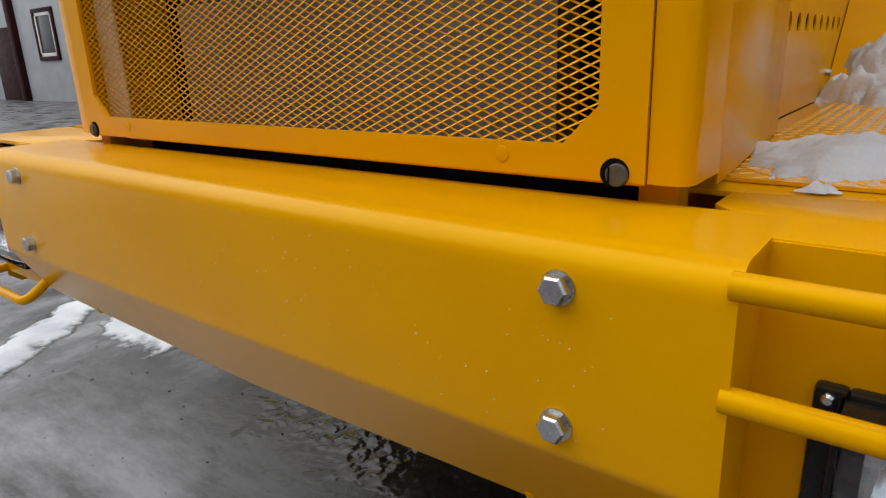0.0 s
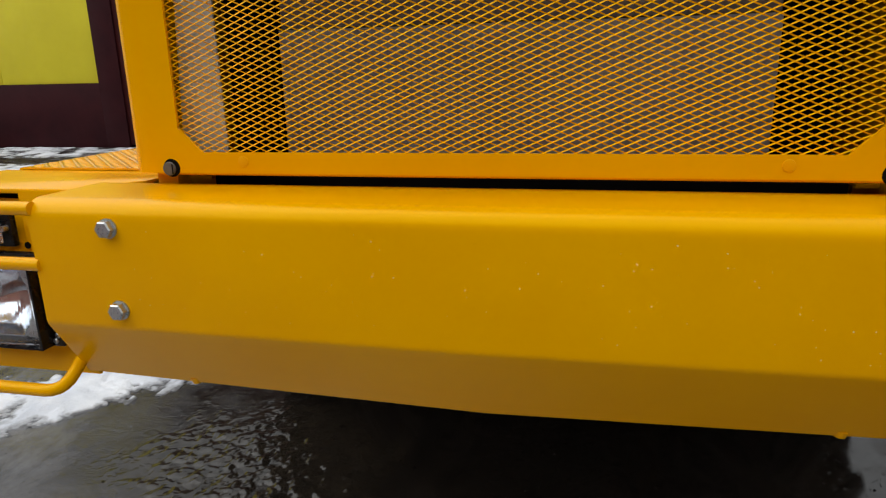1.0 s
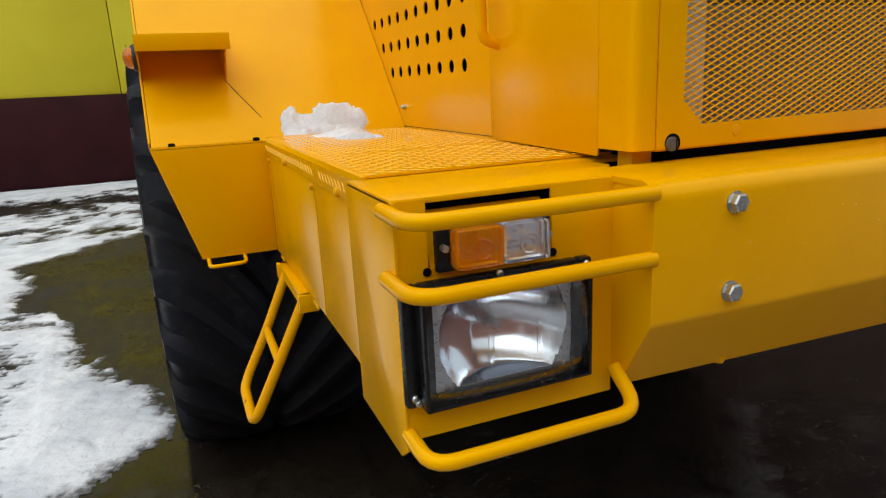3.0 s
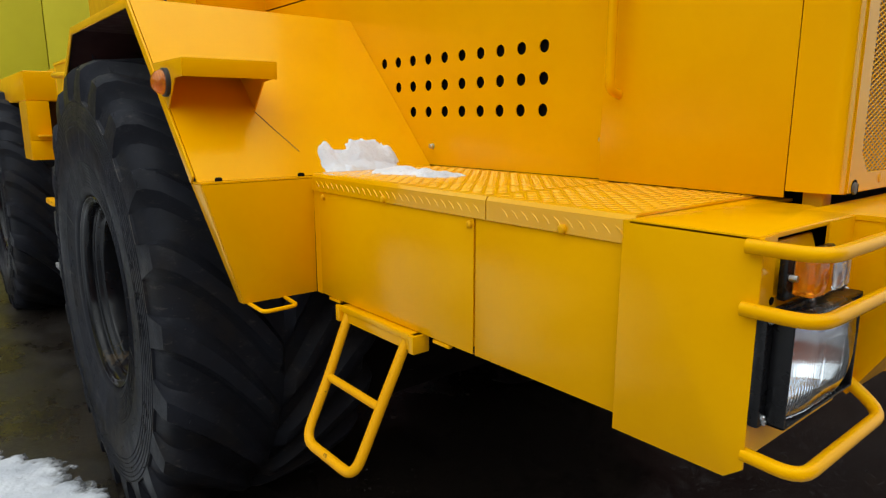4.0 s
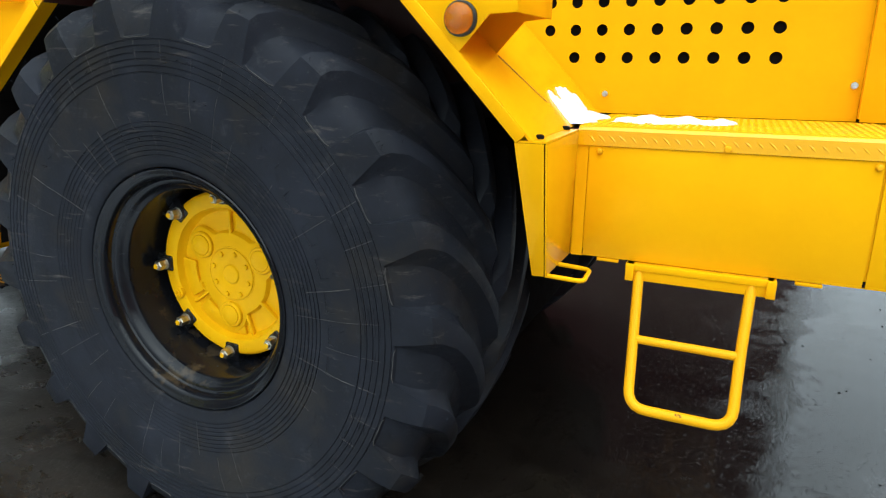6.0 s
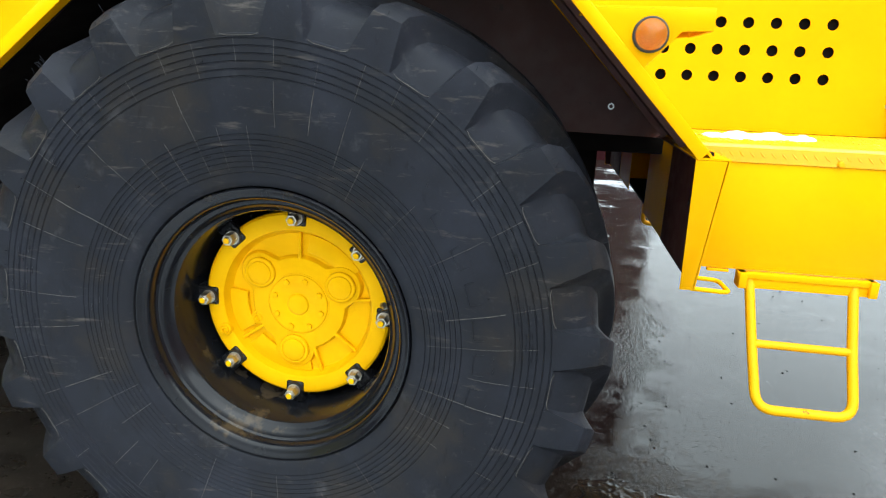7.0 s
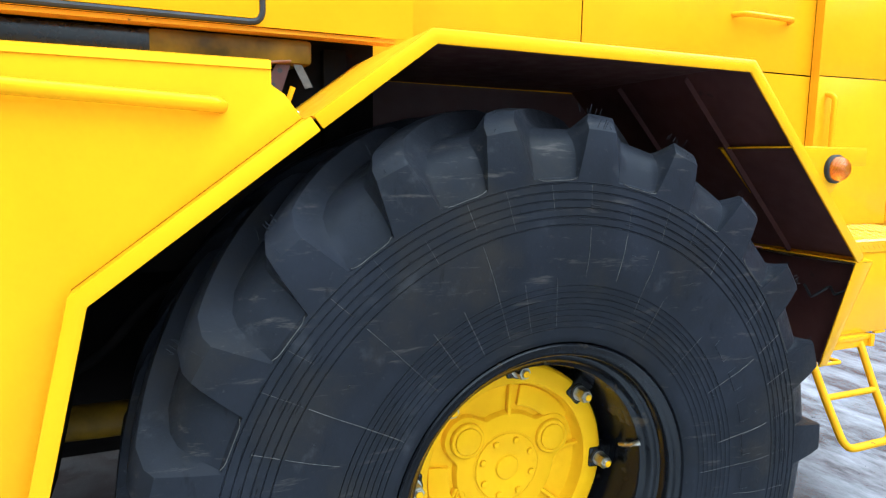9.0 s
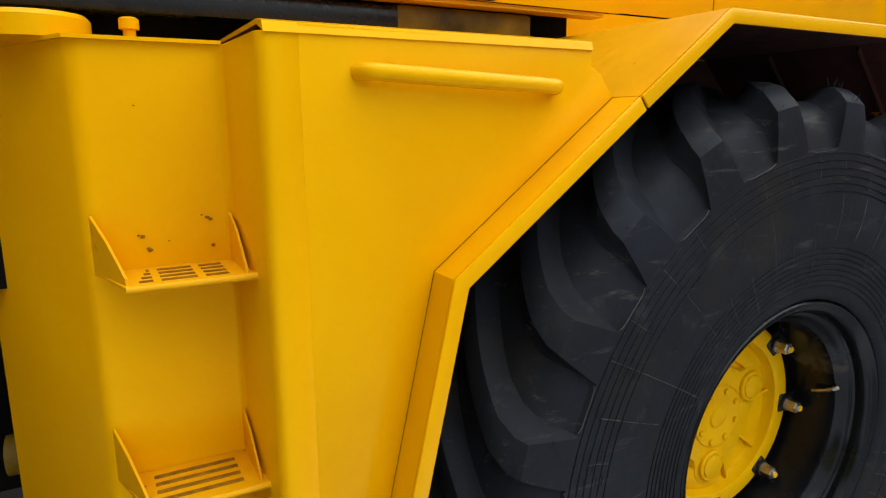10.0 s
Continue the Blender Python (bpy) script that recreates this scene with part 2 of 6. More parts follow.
def asphalt_material():
    """Brown-grey worn asphalt under a film of water, with slush smeared beside the tractor, its tone lifted for sky
    reflection.
    """
    m, nt, b = mat_base("wet_asphalt")
    tc = nt.nodes.new("ShaderNodeTexCoord")
    big = noise_tex(nt, 0.9, 6.0, 0.6)
    mid = noise_tex(nt, 7.0, 5.0, 0.65)
    fine = noise_tex(nt, 160.0, 3.0, 0.6)
    base = ramp(nt, mid.outputs[0], [(0.3, (0.0075, 0.0058, 0.0045)), (0.7, (0.0200, 0.0155, 0.0120))])
    grit = ramp(nt, fine.outputs[0], [(0.55, (0, 0, 0)), (0.75, (0.013, 0.011, 0.009))])
    add = nt.nodes.new("ShaderNodeMix")
    add.data_type, add.blend_type = "RGBA", "ADD"
    add.inputs[0].default_value = 1.0
    nt.links.new(base.outputs[0], add.inputs[6])
    nt.links.new(grit.outputs[0], add.inputs[7])
    # smeared slush away from the sheltered strip
    sep = nt.nodes.new("ShaderNodeSeparateXYZ")
    nt.links.new(tc.outputs["Object"], sep.inputs[0])
    off = nd(nt, "ShaderNodeMath")
    off.operation = "ADD"
    off.inputs[1].default_value = 0.2
    nt.links.new(sep.outputs[0], off.inputs[0])
    far = nd(nt, "ShaderNodeMath")
    far.operation = "ABSOLUTE"
    nt.links.new(off.outputs[0], far.inputs[0])
    zone = nd(nt, "ShaderNodeMapRange")
    zone.inputs["From Min"].default_value, zone.inputs["From Max"].default_value = 1.4, 3.0
    nt.links.new(far.outputs[0], zone.inputs["Value"])
    sl = noise_tex(nt, 2.2, 10.0, 0.72, (1.0, 0.6, 1.0))
    sm = ramp(nt, sl.outputs[0], [(0.42, (0, 0, 0)), (0.70, (0.85, 0.85, 0.85))])
    mul = nd(nt, "ShaderNodeMath")
    mul.operation = "MULTIPLY"
    nt.links.new(sm.outputs[0], mul.inputs[0])
    nt.links.new(zone.outputs[0], mul.inputs[1])
    mx = nt.nodes.new("ShaderNodeMix")
    mx.data_type = "RGBA"
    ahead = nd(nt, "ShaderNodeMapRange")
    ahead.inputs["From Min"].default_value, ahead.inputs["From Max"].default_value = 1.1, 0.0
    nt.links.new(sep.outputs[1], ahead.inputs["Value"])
    streak = noise_tex(nt, 2.6, 9.0, 0.70, (0.55, 1.5, 1.0))
    cover = ramp(nt, streak.outputs[0], [(0.38, (0.18, 0.18, 0.18)), (0.62, (0.90, 0.90, 0.90))])
    mul2 = nd(nt, "ShaderNodeMath")
    mul2.operation = "MULTIPLY"
    nt.links.new(cover.outputs[0], mul2.inputs[0])
    nt.links.new(ahead.outputs[0], mul2.inputs[1])
    both = nd(nt, "ShaderNodeMath")
    both.operation = "MAXIMUM"
    nt.links.new(mul.outputs[0], both.inputs[0])
    nt.links.new(mul2.outputs[0], both.inputs[1])
    nt.links.new(both.outputs[0], mx.inputs[0])
    nt.links.new(add.outputs[2], mx.inputs[6])
    beyond = nd(nt, "ShaderNodeMapRange")  # slush beside the tractor, paled by sky reflection put into colour; near black under it
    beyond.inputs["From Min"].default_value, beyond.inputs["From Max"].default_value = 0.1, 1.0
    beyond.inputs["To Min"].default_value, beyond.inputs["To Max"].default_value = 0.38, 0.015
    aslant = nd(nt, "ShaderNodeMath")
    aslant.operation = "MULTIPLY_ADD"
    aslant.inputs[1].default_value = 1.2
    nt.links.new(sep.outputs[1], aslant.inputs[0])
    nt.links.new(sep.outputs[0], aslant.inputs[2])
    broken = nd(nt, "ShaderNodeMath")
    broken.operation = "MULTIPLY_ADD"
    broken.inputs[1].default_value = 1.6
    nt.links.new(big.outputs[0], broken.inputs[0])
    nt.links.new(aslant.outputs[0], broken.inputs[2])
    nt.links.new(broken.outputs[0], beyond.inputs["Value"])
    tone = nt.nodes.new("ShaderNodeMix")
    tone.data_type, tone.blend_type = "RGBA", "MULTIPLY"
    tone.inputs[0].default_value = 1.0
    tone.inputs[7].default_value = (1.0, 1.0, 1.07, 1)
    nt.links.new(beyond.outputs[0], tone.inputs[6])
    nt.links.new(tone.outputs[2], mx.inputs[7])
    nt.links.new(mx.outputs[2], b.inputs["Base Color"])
    wet = ramp(nt, mid.outputs[0], [(0.40, (0.05, 0.05, 0.05)), (0.70, (0.22, 0.22, 0.22))])
    drier = nd(nt, "ShaderNodeMapRange")  # less water stands further back
    drier.inputs["From Min"].default_value, drier.inputs["From Max"].default_value = 1.7, 2.5
    drier.inputs["To Max"].default_value = 0.50
    nt.links.new(sep.outputs[1], drier.inputs["Value"])
    dull = nd(nt, "ShaderNodeMath")
    dull.operation = "MAXIMUM"
    nt.links.new(wet.outputs[0], dull.inputs[0])
    patchy = nd(nt, "ShaderNodeMath")
    patchy.operation = "MULTIPLY"
    damp = ramp(nt, sl.outputs[0], [(0.38, (0.35, 0.35, 0.35)), (0.62, (1.1, 1.1, 1.1))])
    nt.links.new(drier.outputs[0], patchy.inputs[0])
    nt.links.new(damp.outputs[0], patchy.inputs[1])
    nt.links.new(patchy.outputs[0], dull.inputs[1])
    nt.links.new(dull.outputs[0], b.inputs["Roughness"])
    b.inputs["IOR"].default_value = 1.52
    # gentle hollows, scattered pits, and a rippled, pitted skin in places
    b2 = nd(nt, "ShaderNodeBump", Strength=0.10, Distance=0.016)
    hollow = noise_tex(nt, 5.0, 2.0, 0.4)
    nt.links.new(hollow.outputs[0], b2.inputs["Height"])
    pit = noise_tex(nt, 48.0, 5.0, 0.7)
    pits = ramp(nt, pit.outputs[0], [(0.26, (0, 0, 0)), (0.40, (1, 1, 1))])
    b1 = nd(nt, "ShaderNodeBump", Strength=0.45, Distance=0.004)
    nt.links.new(pits.outputs[0], b1.inputs["Height"])
    nt.links.new(b2.outputs[0], b1.inputs["Normal"])
    rip = noise_tex(nt, 30.0, 6.0, 0.68, (1.0, 1.7, 1.0))
    where = ramp(nt, big.outputs[0], [(0.47, (0.02, 0.02, 0.02)), (0.55, (0.14, 0.14, 0.14))])
    b3 = nd(nt, "ShaderNodeBump", Distance=0.045)
    nt.links.new(where.outputs[0], b3.inputs["Strength"])
    nt.links.new(rip.outputs[0], b3.inputs["Height"])
    nt.links.new(b1.outputs[0], b3.inputs["Normal"])
    nt.links.new(b3.outputs[0], b.inputs["Normal"])
    return m


SNOW = snow_material()
ASPHALT = asphalt_material()
CRUST = surface("wet_broken_asphalt", (0.010, 0.008, 0.006), (0.026, 0.020, 0.014), 0.10, 14.0, rough_var=0.05, bump=0.3, bump_scale=120.0, bump_dist=0.002)

# ---- mesh helpers ----
XC = -0.207  # the tractor's middle line
WORLD_OF = {}


def link_mesh(name, bm, mats, smooth=26.0, mir=False):
    if mir:
        for v in bm.verts:
            v.co.x = 2 * XC - v.co.x
    bmesh.ops.recalc_face_normals(bm, faces=bm.faces[:])
    me = bpy.data.meshes.new(name)
    bm.to_mesh(me)
    bm.free()
    for m in mats if isinstance(mats, (list, tuple)) else [mats]:
        me.materials.append(m)
    if smooth:
        me.polygons.foreach_set("use_smooth", [True] * len(me.polygons))
        me.set_sharp_from_angle(angle=radians(smooth))
    return new(name, me)


def part(name, bm, mats, parent, label="", smooth=26.0, mir=False):
    ob = link_mesh(name, bm, mats, smooth, mir)
    ob.parent = parent
    ob.matrix_parent_inverse = Matrix.Translation(-WORLD_OF.get(parent, Vector()))
    if label:
        tagged(ob, label)
    return ob


def base(name, loc, label, category, **more):
    ob = new(name)
    ob.location = loc
    WORLD_OF[ob] = Vector(loc)
    return tagged(ob, label, category, **more)


def box(bm, x0, x1, y0, y1, z0, z1, bevel=0.0, seg=2):
    pts = [(x, y, z) for x in (x0, x1) for y in (y0, y1) for z in (z0, z1)]
    v = [bm.verts.new(p) for p in pts]
    fs = [bm.faces.new([v[i] for i in q]) for q in ((0, 1, 3, 2), (4, 6, 7, 5), (0, 4, 5, 1), (2, 3, 7, 6), (0, 2, 6, 4), (1, 5, 7, 3))]
    if bevel:
        ed = {e for f in fs for e in f.edges}
        bmesh.ops.bevel(bm, geom=list(ed), offset=bevel, segments=seg, affect="EDGES", profile=0.5)
    return bm


def prism(bm, poly, axis, a0, a1, bevel=0.0, seg=2):
    """Extrude a polygon, given in the two other axes in x, y, z order, along an axis."""
    def at(p, a):
        return {"x": (a, p[0], p[1]), "y": (p[0], a, p[1]), "z": (p[0], p[1], a)}[axis]
    lo, hi = [bm.verts.new(at(p, a0)) for p in poly], [bm.verts.new(at(p, a1)) for p in poly]
    n = len(poly)
    fs = [bm.faces.new(lo), bm.faces.new(hi[::-1])]
    fs += [bm.faces.new((lo[i], hi[i], hi[(i + 1) % n], lo[(i + 1) % n])) for i in range(n)]
    if bevel:
        bmesh.ops.recalc_face_normals(bm, faces=fs)
        ed = {e for f in fs for e in f.edges}
        bmesh.ops.bevel(bm, geom=list(ed), offset=bevel, segments=seg, affect="EDGES", profile=0.5, clamp_overlap=True)
    return bm


def slab(bm, pts, off, bevel=0.0):
    """A plate: polygon of 3D points and its offset copy."""
    off = Vector(off)
    a = [bm.verts.new(p) for p in pts]
    b = [bm.verts.new(Vector(p) + off) for p in pts]
    n = len(pts)
    fs = [bm.faces.new(a), bm.faces.new(b[::-1])] + [bm.faces.new((a[i], b[i], b[(i + 1) % n], a[(i + 1) % n])) for i in range(n)]
    if bevel:
        bmesh.ops.recalc_face_normals(bm, faces=fs)
        bmesh.ops.bevel(bm, geom=list({e for f in fs for e in f.edges}), offset=bevel, segments=2, affect="EDGES", profile=0.5, clamp_overlap=True)
    return bm


def rounded(pts, radius, steps=5):
    """A polyline with its inner corners rounded."""
    pts = [Vector(p) for p in pts]
    out = [pts[0]]
    for a, b, c in zip(pts, pts[1:], pts[2:]):
        u, w = (a - b), (c - b)
        r = min(radius, u.length * 0.48, w.length * 0.48)
        p, q = b + u.normalized() * r, b + w.normalized() * r
        out += [p.lerp(b, k / steps).lerp(b.lerp(q, k / steps), k / steps) for k in range(steps + 1)]
    return out + [pts[-1]]


def tube(bm, pts, r, seg=16, bend=0.0):
    path = rounded(pts, bend) if bend else [Vector(p) for p in pts]
    ring0, side = None, None
    for i, p in enumerate(path):
        d = (path[min(i + 1, len(path) - 1)] - path[max(i - 1, 0)]).normalized()
        if side is None:
            side = d.cross(Vector((0, 0, 1)) if abs(d.z) < 0.9 else Vector((1, 0, 0))).normalized()
        side = (side - d * side.dot(d)).normalized()
        up = d.cross(side)
        ring = [bm.verts.new(p + r * (math.cos(a) * side + math.sin(a) * up)) for a in (2 * math.pi * k / seg for k in range(seg))]
        if ring0:
            for k in range(seg):
                bm.faces.new((ring0[k], ring0[(k + 1) % seg], ring[(k + 1) % seg], ring[k]))
        else:
            bm.faces.new(ring[::-1])
        ring0 = ring
    bm.faces.new(ring0)
    return bm


def turned(bm, prof, axis="x", at=(0, 0, 0), seg=32, close=True):
    """A turned body: profile rows of (place along the axis, radius)."""
    rings = []
    for a, r in prof:
        ring = []
        for k in range(seg):
            c, s = math.cos(2 * math.pi * k / seg) * r, math.sin(2 * math.pi * k / seg) * r
            p = {"x": (a, c, s), "y": (c, a, s), "z": (c, s, a)}[axis]
            ring.append(bm.verts.new(Vector(p) + Vector(at)))
        rings.append(ring)
    for p, q in zip(rings, rings[1:]):
        for k in range(seg):
            bm.faces.new((p[k], p[(k + 1) % seg], q[(k + 1) % seg], q[k]))
    if close:
        bm.faces.new(rings[0][::-1])
        bm.faces.new(rings[-1])
    return bm


def hexbolt(bm, at, axis="y", size=0.030, depth=0.018, out=-1, washer=True):
    """A hexagon bolt head on a washer, standing out along the axis."""
    prof_w = [(0, size * 0.56), (out * 0.002, size * 0.56)]
    if washer:
        turned(bm, prof_w, axis, at, 20)
    h = [(out * 0.002, size * 0.5), (out * depth * 0.85, size * 0.5), (out * depth, size * 0.42)]
    turned(bm, h, axis, at, 6)
    return bm


def N():
    return bmesh.new()

# ---- ground, snow ----
bm = N()
xs = [-3000, -400, -80, -30, -14, -8, -5, -3, -1.5, 0, 1.5, 3, 6, 14, 40, 400, 3000]
ys = [-3000, -400, -60, -20, -8, -4, -2, -1, 0, 1, 2, 3, 4, 6, 8, 12.3, 30, 400, 3000]
gv = [[bm.verts.new((x, y, 0)) for y in ys] for x in xs]
for i in range(len(xs) - 1):
    for j in range(len(ys) - 1):
        bm.faces.new((gv[i][j], gv[i + 1][j], gv[i + 1][j + 1], gv[i][j + 1]))
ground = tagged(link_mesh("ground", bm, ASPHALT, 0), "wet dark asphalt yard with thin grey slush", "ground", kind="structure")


def fbm(x, y, f, seed=0.0):
    return noise.fractal(Vector((x * f + seed, y * f - seed, seed * 0.7)), 0.6, 2.1, 6)


def snow_depth(x, y):
    """How far a place lies inside the snow cover; below zero it is bare."""
    front = np.interp(x, [-14, -6, -4, -3.2, -2.7, -2.42, -2.20, -1.95, -1.55, -1.46], [0.2, 0.2, 0.4, 0.75, 1.0, 1.22, 1.60, 1.83, 2.12, 2.9])
    side = np.interp(y, [1.5, 2.2, 2.36, 2.7, 2.95, 3.23, 3.85, 4.68, 5.95, 6.5, 6.8, 7.4], [-1.45, -1.50, -1.545, -1.63, -1.86, -1.96, -2.18, -2.55, -2.75, -2.3, -1.95, -1.7])
    d = min((y - front) * 0.8, (side - x) * 1.1, 0.8)
    if x < -2.5 and y < 2.6:  # broken streaks of slush
        d = min(d, 0.12) - 0.30 * min(1.0, (-2.5 - x) * 1.5) * min(1.0, (2.6 - y) * 1.5)
        d = max(d, 0.26 - 1.5 * abs((x + 3.2) + 0.75 * (y - 0.66)) if 0.3 < y < 1.9 else -1)
        d = max(d, 0.24 - 1.3 * abs(y - 1.22 + 0.15 * (x + 2.7)) if x > -3.2 else -1)
    track = (x + 2.20) + 0.12 * (y - 1.84)
    if 1.3 < y < 4.4 and abs(track) < 0.17:  # ribbed wheel track, deepest along its middle
        rib = math.sin(110 * y + 45 * track) + 0.6 * math.sin(61 * y - 30 * track)
        d = min(d, 0.16) + 0.022 * rib + 0.05 * fbm(x, y, 9.0, 2.0) - 0.12 * (1 - abs(track) / 0.17)
    elif 1.3 < y < 4.4 and 0.17 <= track < 0.23:
        d = d + 0.05
    d = min(d, 0.5)
    thin = 1.0  # narrow places pressed down to grey slush
    if y > 3.6 and x > -4.4:  # a curved wheel line
        thin = min(thin, (abs(y - 4.25 - 0.26 * (-2.98 - x)) - 0.045) / 0.03)
    if -3.5 < x < -2.7 and 2.2 < y < 3.1:  # a trodden print
        thin = min(thin, (math.hypot((x + 3.1) * 0.8, y - 2.68 + 0.5 * (x + 3.1)) - 0.13) / 0.03)
    if x < -3.9 and y > 4.4:  # half-melted slush
        d = min(d, 0.5 - 0.38 * min(1.0, (-3.9 - x) * 1.4) * min(1.0, (y - 4.4) * 1.6))
    d = min(d, 0.5 - 0.455 * min(1.0, max(0.0, (y - 5.6) / 1.6)))
    if y > 10.6 and x > -4.4:  # a strip along the wall's foot
        d = max(d, min(0.6 * (y - 10.75), 0.4))
    d -= 0.16 * max(0.0, 1 - abs(y - 9.8) / 0.7)  # wet wheel lane before the gate
    if thin < 1 and d > 0:
        return d * max(thin, 0.0) + (0.012 + 0.03 * fbm(x, y, 20.0, 7.7)) * (1 - max(thin, 0.0))
    calm = 0.45 if x > -2.1 and y < 3.0 else 1.0
    return d + calm * (0.12 * fbm(x, y, 1.6) + 0.09 * fbm(x, y, 5.0, 3.1)) + 0.045 * fbm(x, y, 20.0, 7.7)


def snow_sheet(name, x0, x1, y0, y1, step, label, field=snow_depth, thick=0.028, mat=SNOW, low=0.004):
    nx, ny = math.ceil((x1 - x0) / step), math.ceil((y1 - y0) / step)
    sx, sy = (x1 - x0) / nx, (y1 - y0) / ny
    bm = N()
    made = {}

    def vert(i, j):
        if (i, j) not in made:
            x, y = x0 + i * sx, y0 + j * sy
            d = max(val[i][j], -0.03)
            z = low + thick * (1 - math.exp(-max(d, 0) * 6)) + 0.22 * thick * fbm(x, y, 9.0, 1.0) * (d > 0.02) + (min(d, 0) * 0.2)
            made[(i, j)] = bm.verts.new((x, y, z))
        return made[(i, j)]

    val = [[field(x0 + i * sx, y0 + j * sy) for j in range(ny + 1)] for i in range(nx + 1)]
    for i in range(nx):
        for j in range(ny):
            q = ((i, j), (i + 1, j), (i + 1, j + 1), (i, j + 1))
            if max(val[a][b] for a, b in q) > 0.0:
                bm.faces.new([vert(a, b) for a, b in q])
    return tagged(link_mesh(name, bm, mat, 180), label, "snow" if mat is SNOW else "slush", kind="stuff")


snow_sheet("snow_patch", -2.72, -1.34, 1.0, 4.30, 0.013, "thin trodden white snow with a ribbed wheel track on wet asphalt")
snow_sheet("snow_patch", -3.6, -2.72, 0.3, 5.0, 0.022, "thin streaky white snow on wet asphalt")
snow_sheet("snow_patch", -2.72, -1.34, 0.3, 1.0, 0.022, "thin streaky white snow on wet asphalt")
snow_sheet("snow_patch", -2.72, -1.34, 4.30, 5.0, 0.022, "thin streaky white snow on wet asphalt")
snow_sheet("snow_field", -9.0, -3.6, -0.5, 5.0, 0.045, "patchy half-melted white snow and slush on asphalt")
snow_sheet("snow_field", -13.0, 3.0, 5.0, 11.9, 0.06, "white snow with slush tracks before the workshop wall")


# unseen snow out in the yard, added as a bright surface for the tyre
def yard_snow(x, y):
    return 0.10 + 0.30 * fbm(x, y, 0.25, 6.0) + 0.16 * fbm(x, y, 1.1, 4.0)


snow_sheet("snow_field", -36.0, -9.0, -16.0, -2.0, 0.3, "unseen patchy white snow added to brighten tyre reflections", yard_snow)


def far_slush(x, y):
    return 0.22 * fbm(x, y, 0.7, 9.0) + 0.16 * fbm(x, y * 0.6, 3.0, 4.0) + min(0.10, 0.05 * (x - 3.2)) - 0.12


snow_sheet("snow_field", 1.95, 8.0, -4.0, 5.0, 0.07, "scattered slush and snow on the far side of the yard", far_slush, 0.012)


# broken, lumpy asphalt standing out of the water before the front wheel
def broken_asphalt(x0, x1, y0, y1, step=0.0065):
    nx, ny = round((x1 - x0) / step), round((y1 - y0) / step)
    bm, made, field = N(), {}, {}
    for i in range(nx + 1):
        for j in range(ny + 1):
            x, y = x0 + i * step, y0 + j * step
            inside = 1 - math.hypot((x + 1.27) / 0.56, (y - 1.28) / 0.46) + 0.30 * fbm(x, y, 4.0, 2.0)
            field[i, j] = min(1.0, 2.5 * inside) * (0.0050 + 0.0075 * fbm(x, y, 19.0, 5.0)) if inside > 0 else -0.01
    for i in range(nx):
        for j in range(ny):
            quad = ((i, j), (i + 1, j), (i + 1, j + 1), (i, j + 1))
            if max(field[q] for q in quad) > 0:
                for q in quad:
                    if q not in made:
                        made[q] = bm.verts.new((x0 + q[0] * step, y0 + q[1] * step, max(-0.003, field[q])))
                bm.faces.new([made[q] for q in quad])
    return tagged(link_mesh("broken_asphalt", bm, CRUST, 180), "lumpy broken wet asphalt in a shallow puddle", "asphalt", kind="stuff")


broken_asphalt(-1.95, -0.60, 0.75, 1.85)

# loose grit and small stones on the wet asphalt
random.seed(8)
bm = N()
for _ in range(900):
    x, y, r = random.uniform(-3.2, 3.0), random.uniform(-0.8, 4.0), random.choice((0.002, 0.003, 0.003, 0.004, 0.007))
    ring = [bm.verts.new((x + r * random.uniform(0.6, 1.3) * math.cos(k * 1.2566), y + r * random.uniform(0.6, 1.3) * math.sin(k * 1.2566), 0.0005)) for k in range(5)]
    tip = bm.verts.new((x + random.uniform(-0.3, 0.3) * r, y, r * random.uniform(0.5, 0.9)))
    for k in range(5):
        bm.faces.new((ring[k], ring[(k + 1) % 5], tip))
tagged(link_mesh("grit", bm, DIRT_SHADE, 0), "scattered dark grit and small stones on asphalt", "grit", kind="stuff")

# ---- workshop building behind ----
WALL_Y = 12.0
shop = base("workshop_building", (-10, WALL_Y, 0), "long workshop with white plaster, lime-yellow cladding and maroon gates", "building", kind="structure")


def wall_box(name, x0, x1, z0, z1, mat, y0=WALL_Y, y1=WALL_Y + 0.3, parent=None, label="", bevel=0.01):
    return part(name, box(N(), x0, x1, y0, y1, z0, z1, bevel), mat, parent or shop, label)


wall_box("white_wall", -48, -21.15, 0.0, 6.5, WHITE_WALL, label="white plastered wall")
wall_box("corner_post", -21.15, -20.55, 0.0, 6.5, MAROON, WALL_Y - 0.08)
wall_box("plinth", -20.55, -10.41, 0.0, 1.40, MAROON, WALL_Y - 0.05)
wall_box("plinth", -4.12, 2.0, 0.0, 1.50, MAROON, WALL_Y - 0.05)
for x0, x1 in ((-20.55, -10.41), (-4.12, 2.0)):
    n = max(2, round((x1 - x0) / 2.3))
    for k in range(n):
        a, b = x0 + (x1 - x0) * k / n, x0 + (x1 - x0) * (k + 1) / n
        wall_box("cladding_panel", a + 0.006, b - 0.006, 1.40 if x0 < -10 else 1.50, 6.5, LIME_WALL, bevel=0.012)
wall_box("gate_post", -10.41, -9.85, 0.0, 6.5, MAROON, WALL_Y - 0.06)
wall_box("gate_post", -4.75, -4.12, 0.0, 6.5, MAROON, WALL_Y - 0.06)
wall_box("gate_lintel", -9.85, -4.75, 4.4, 6.5, MAROON)
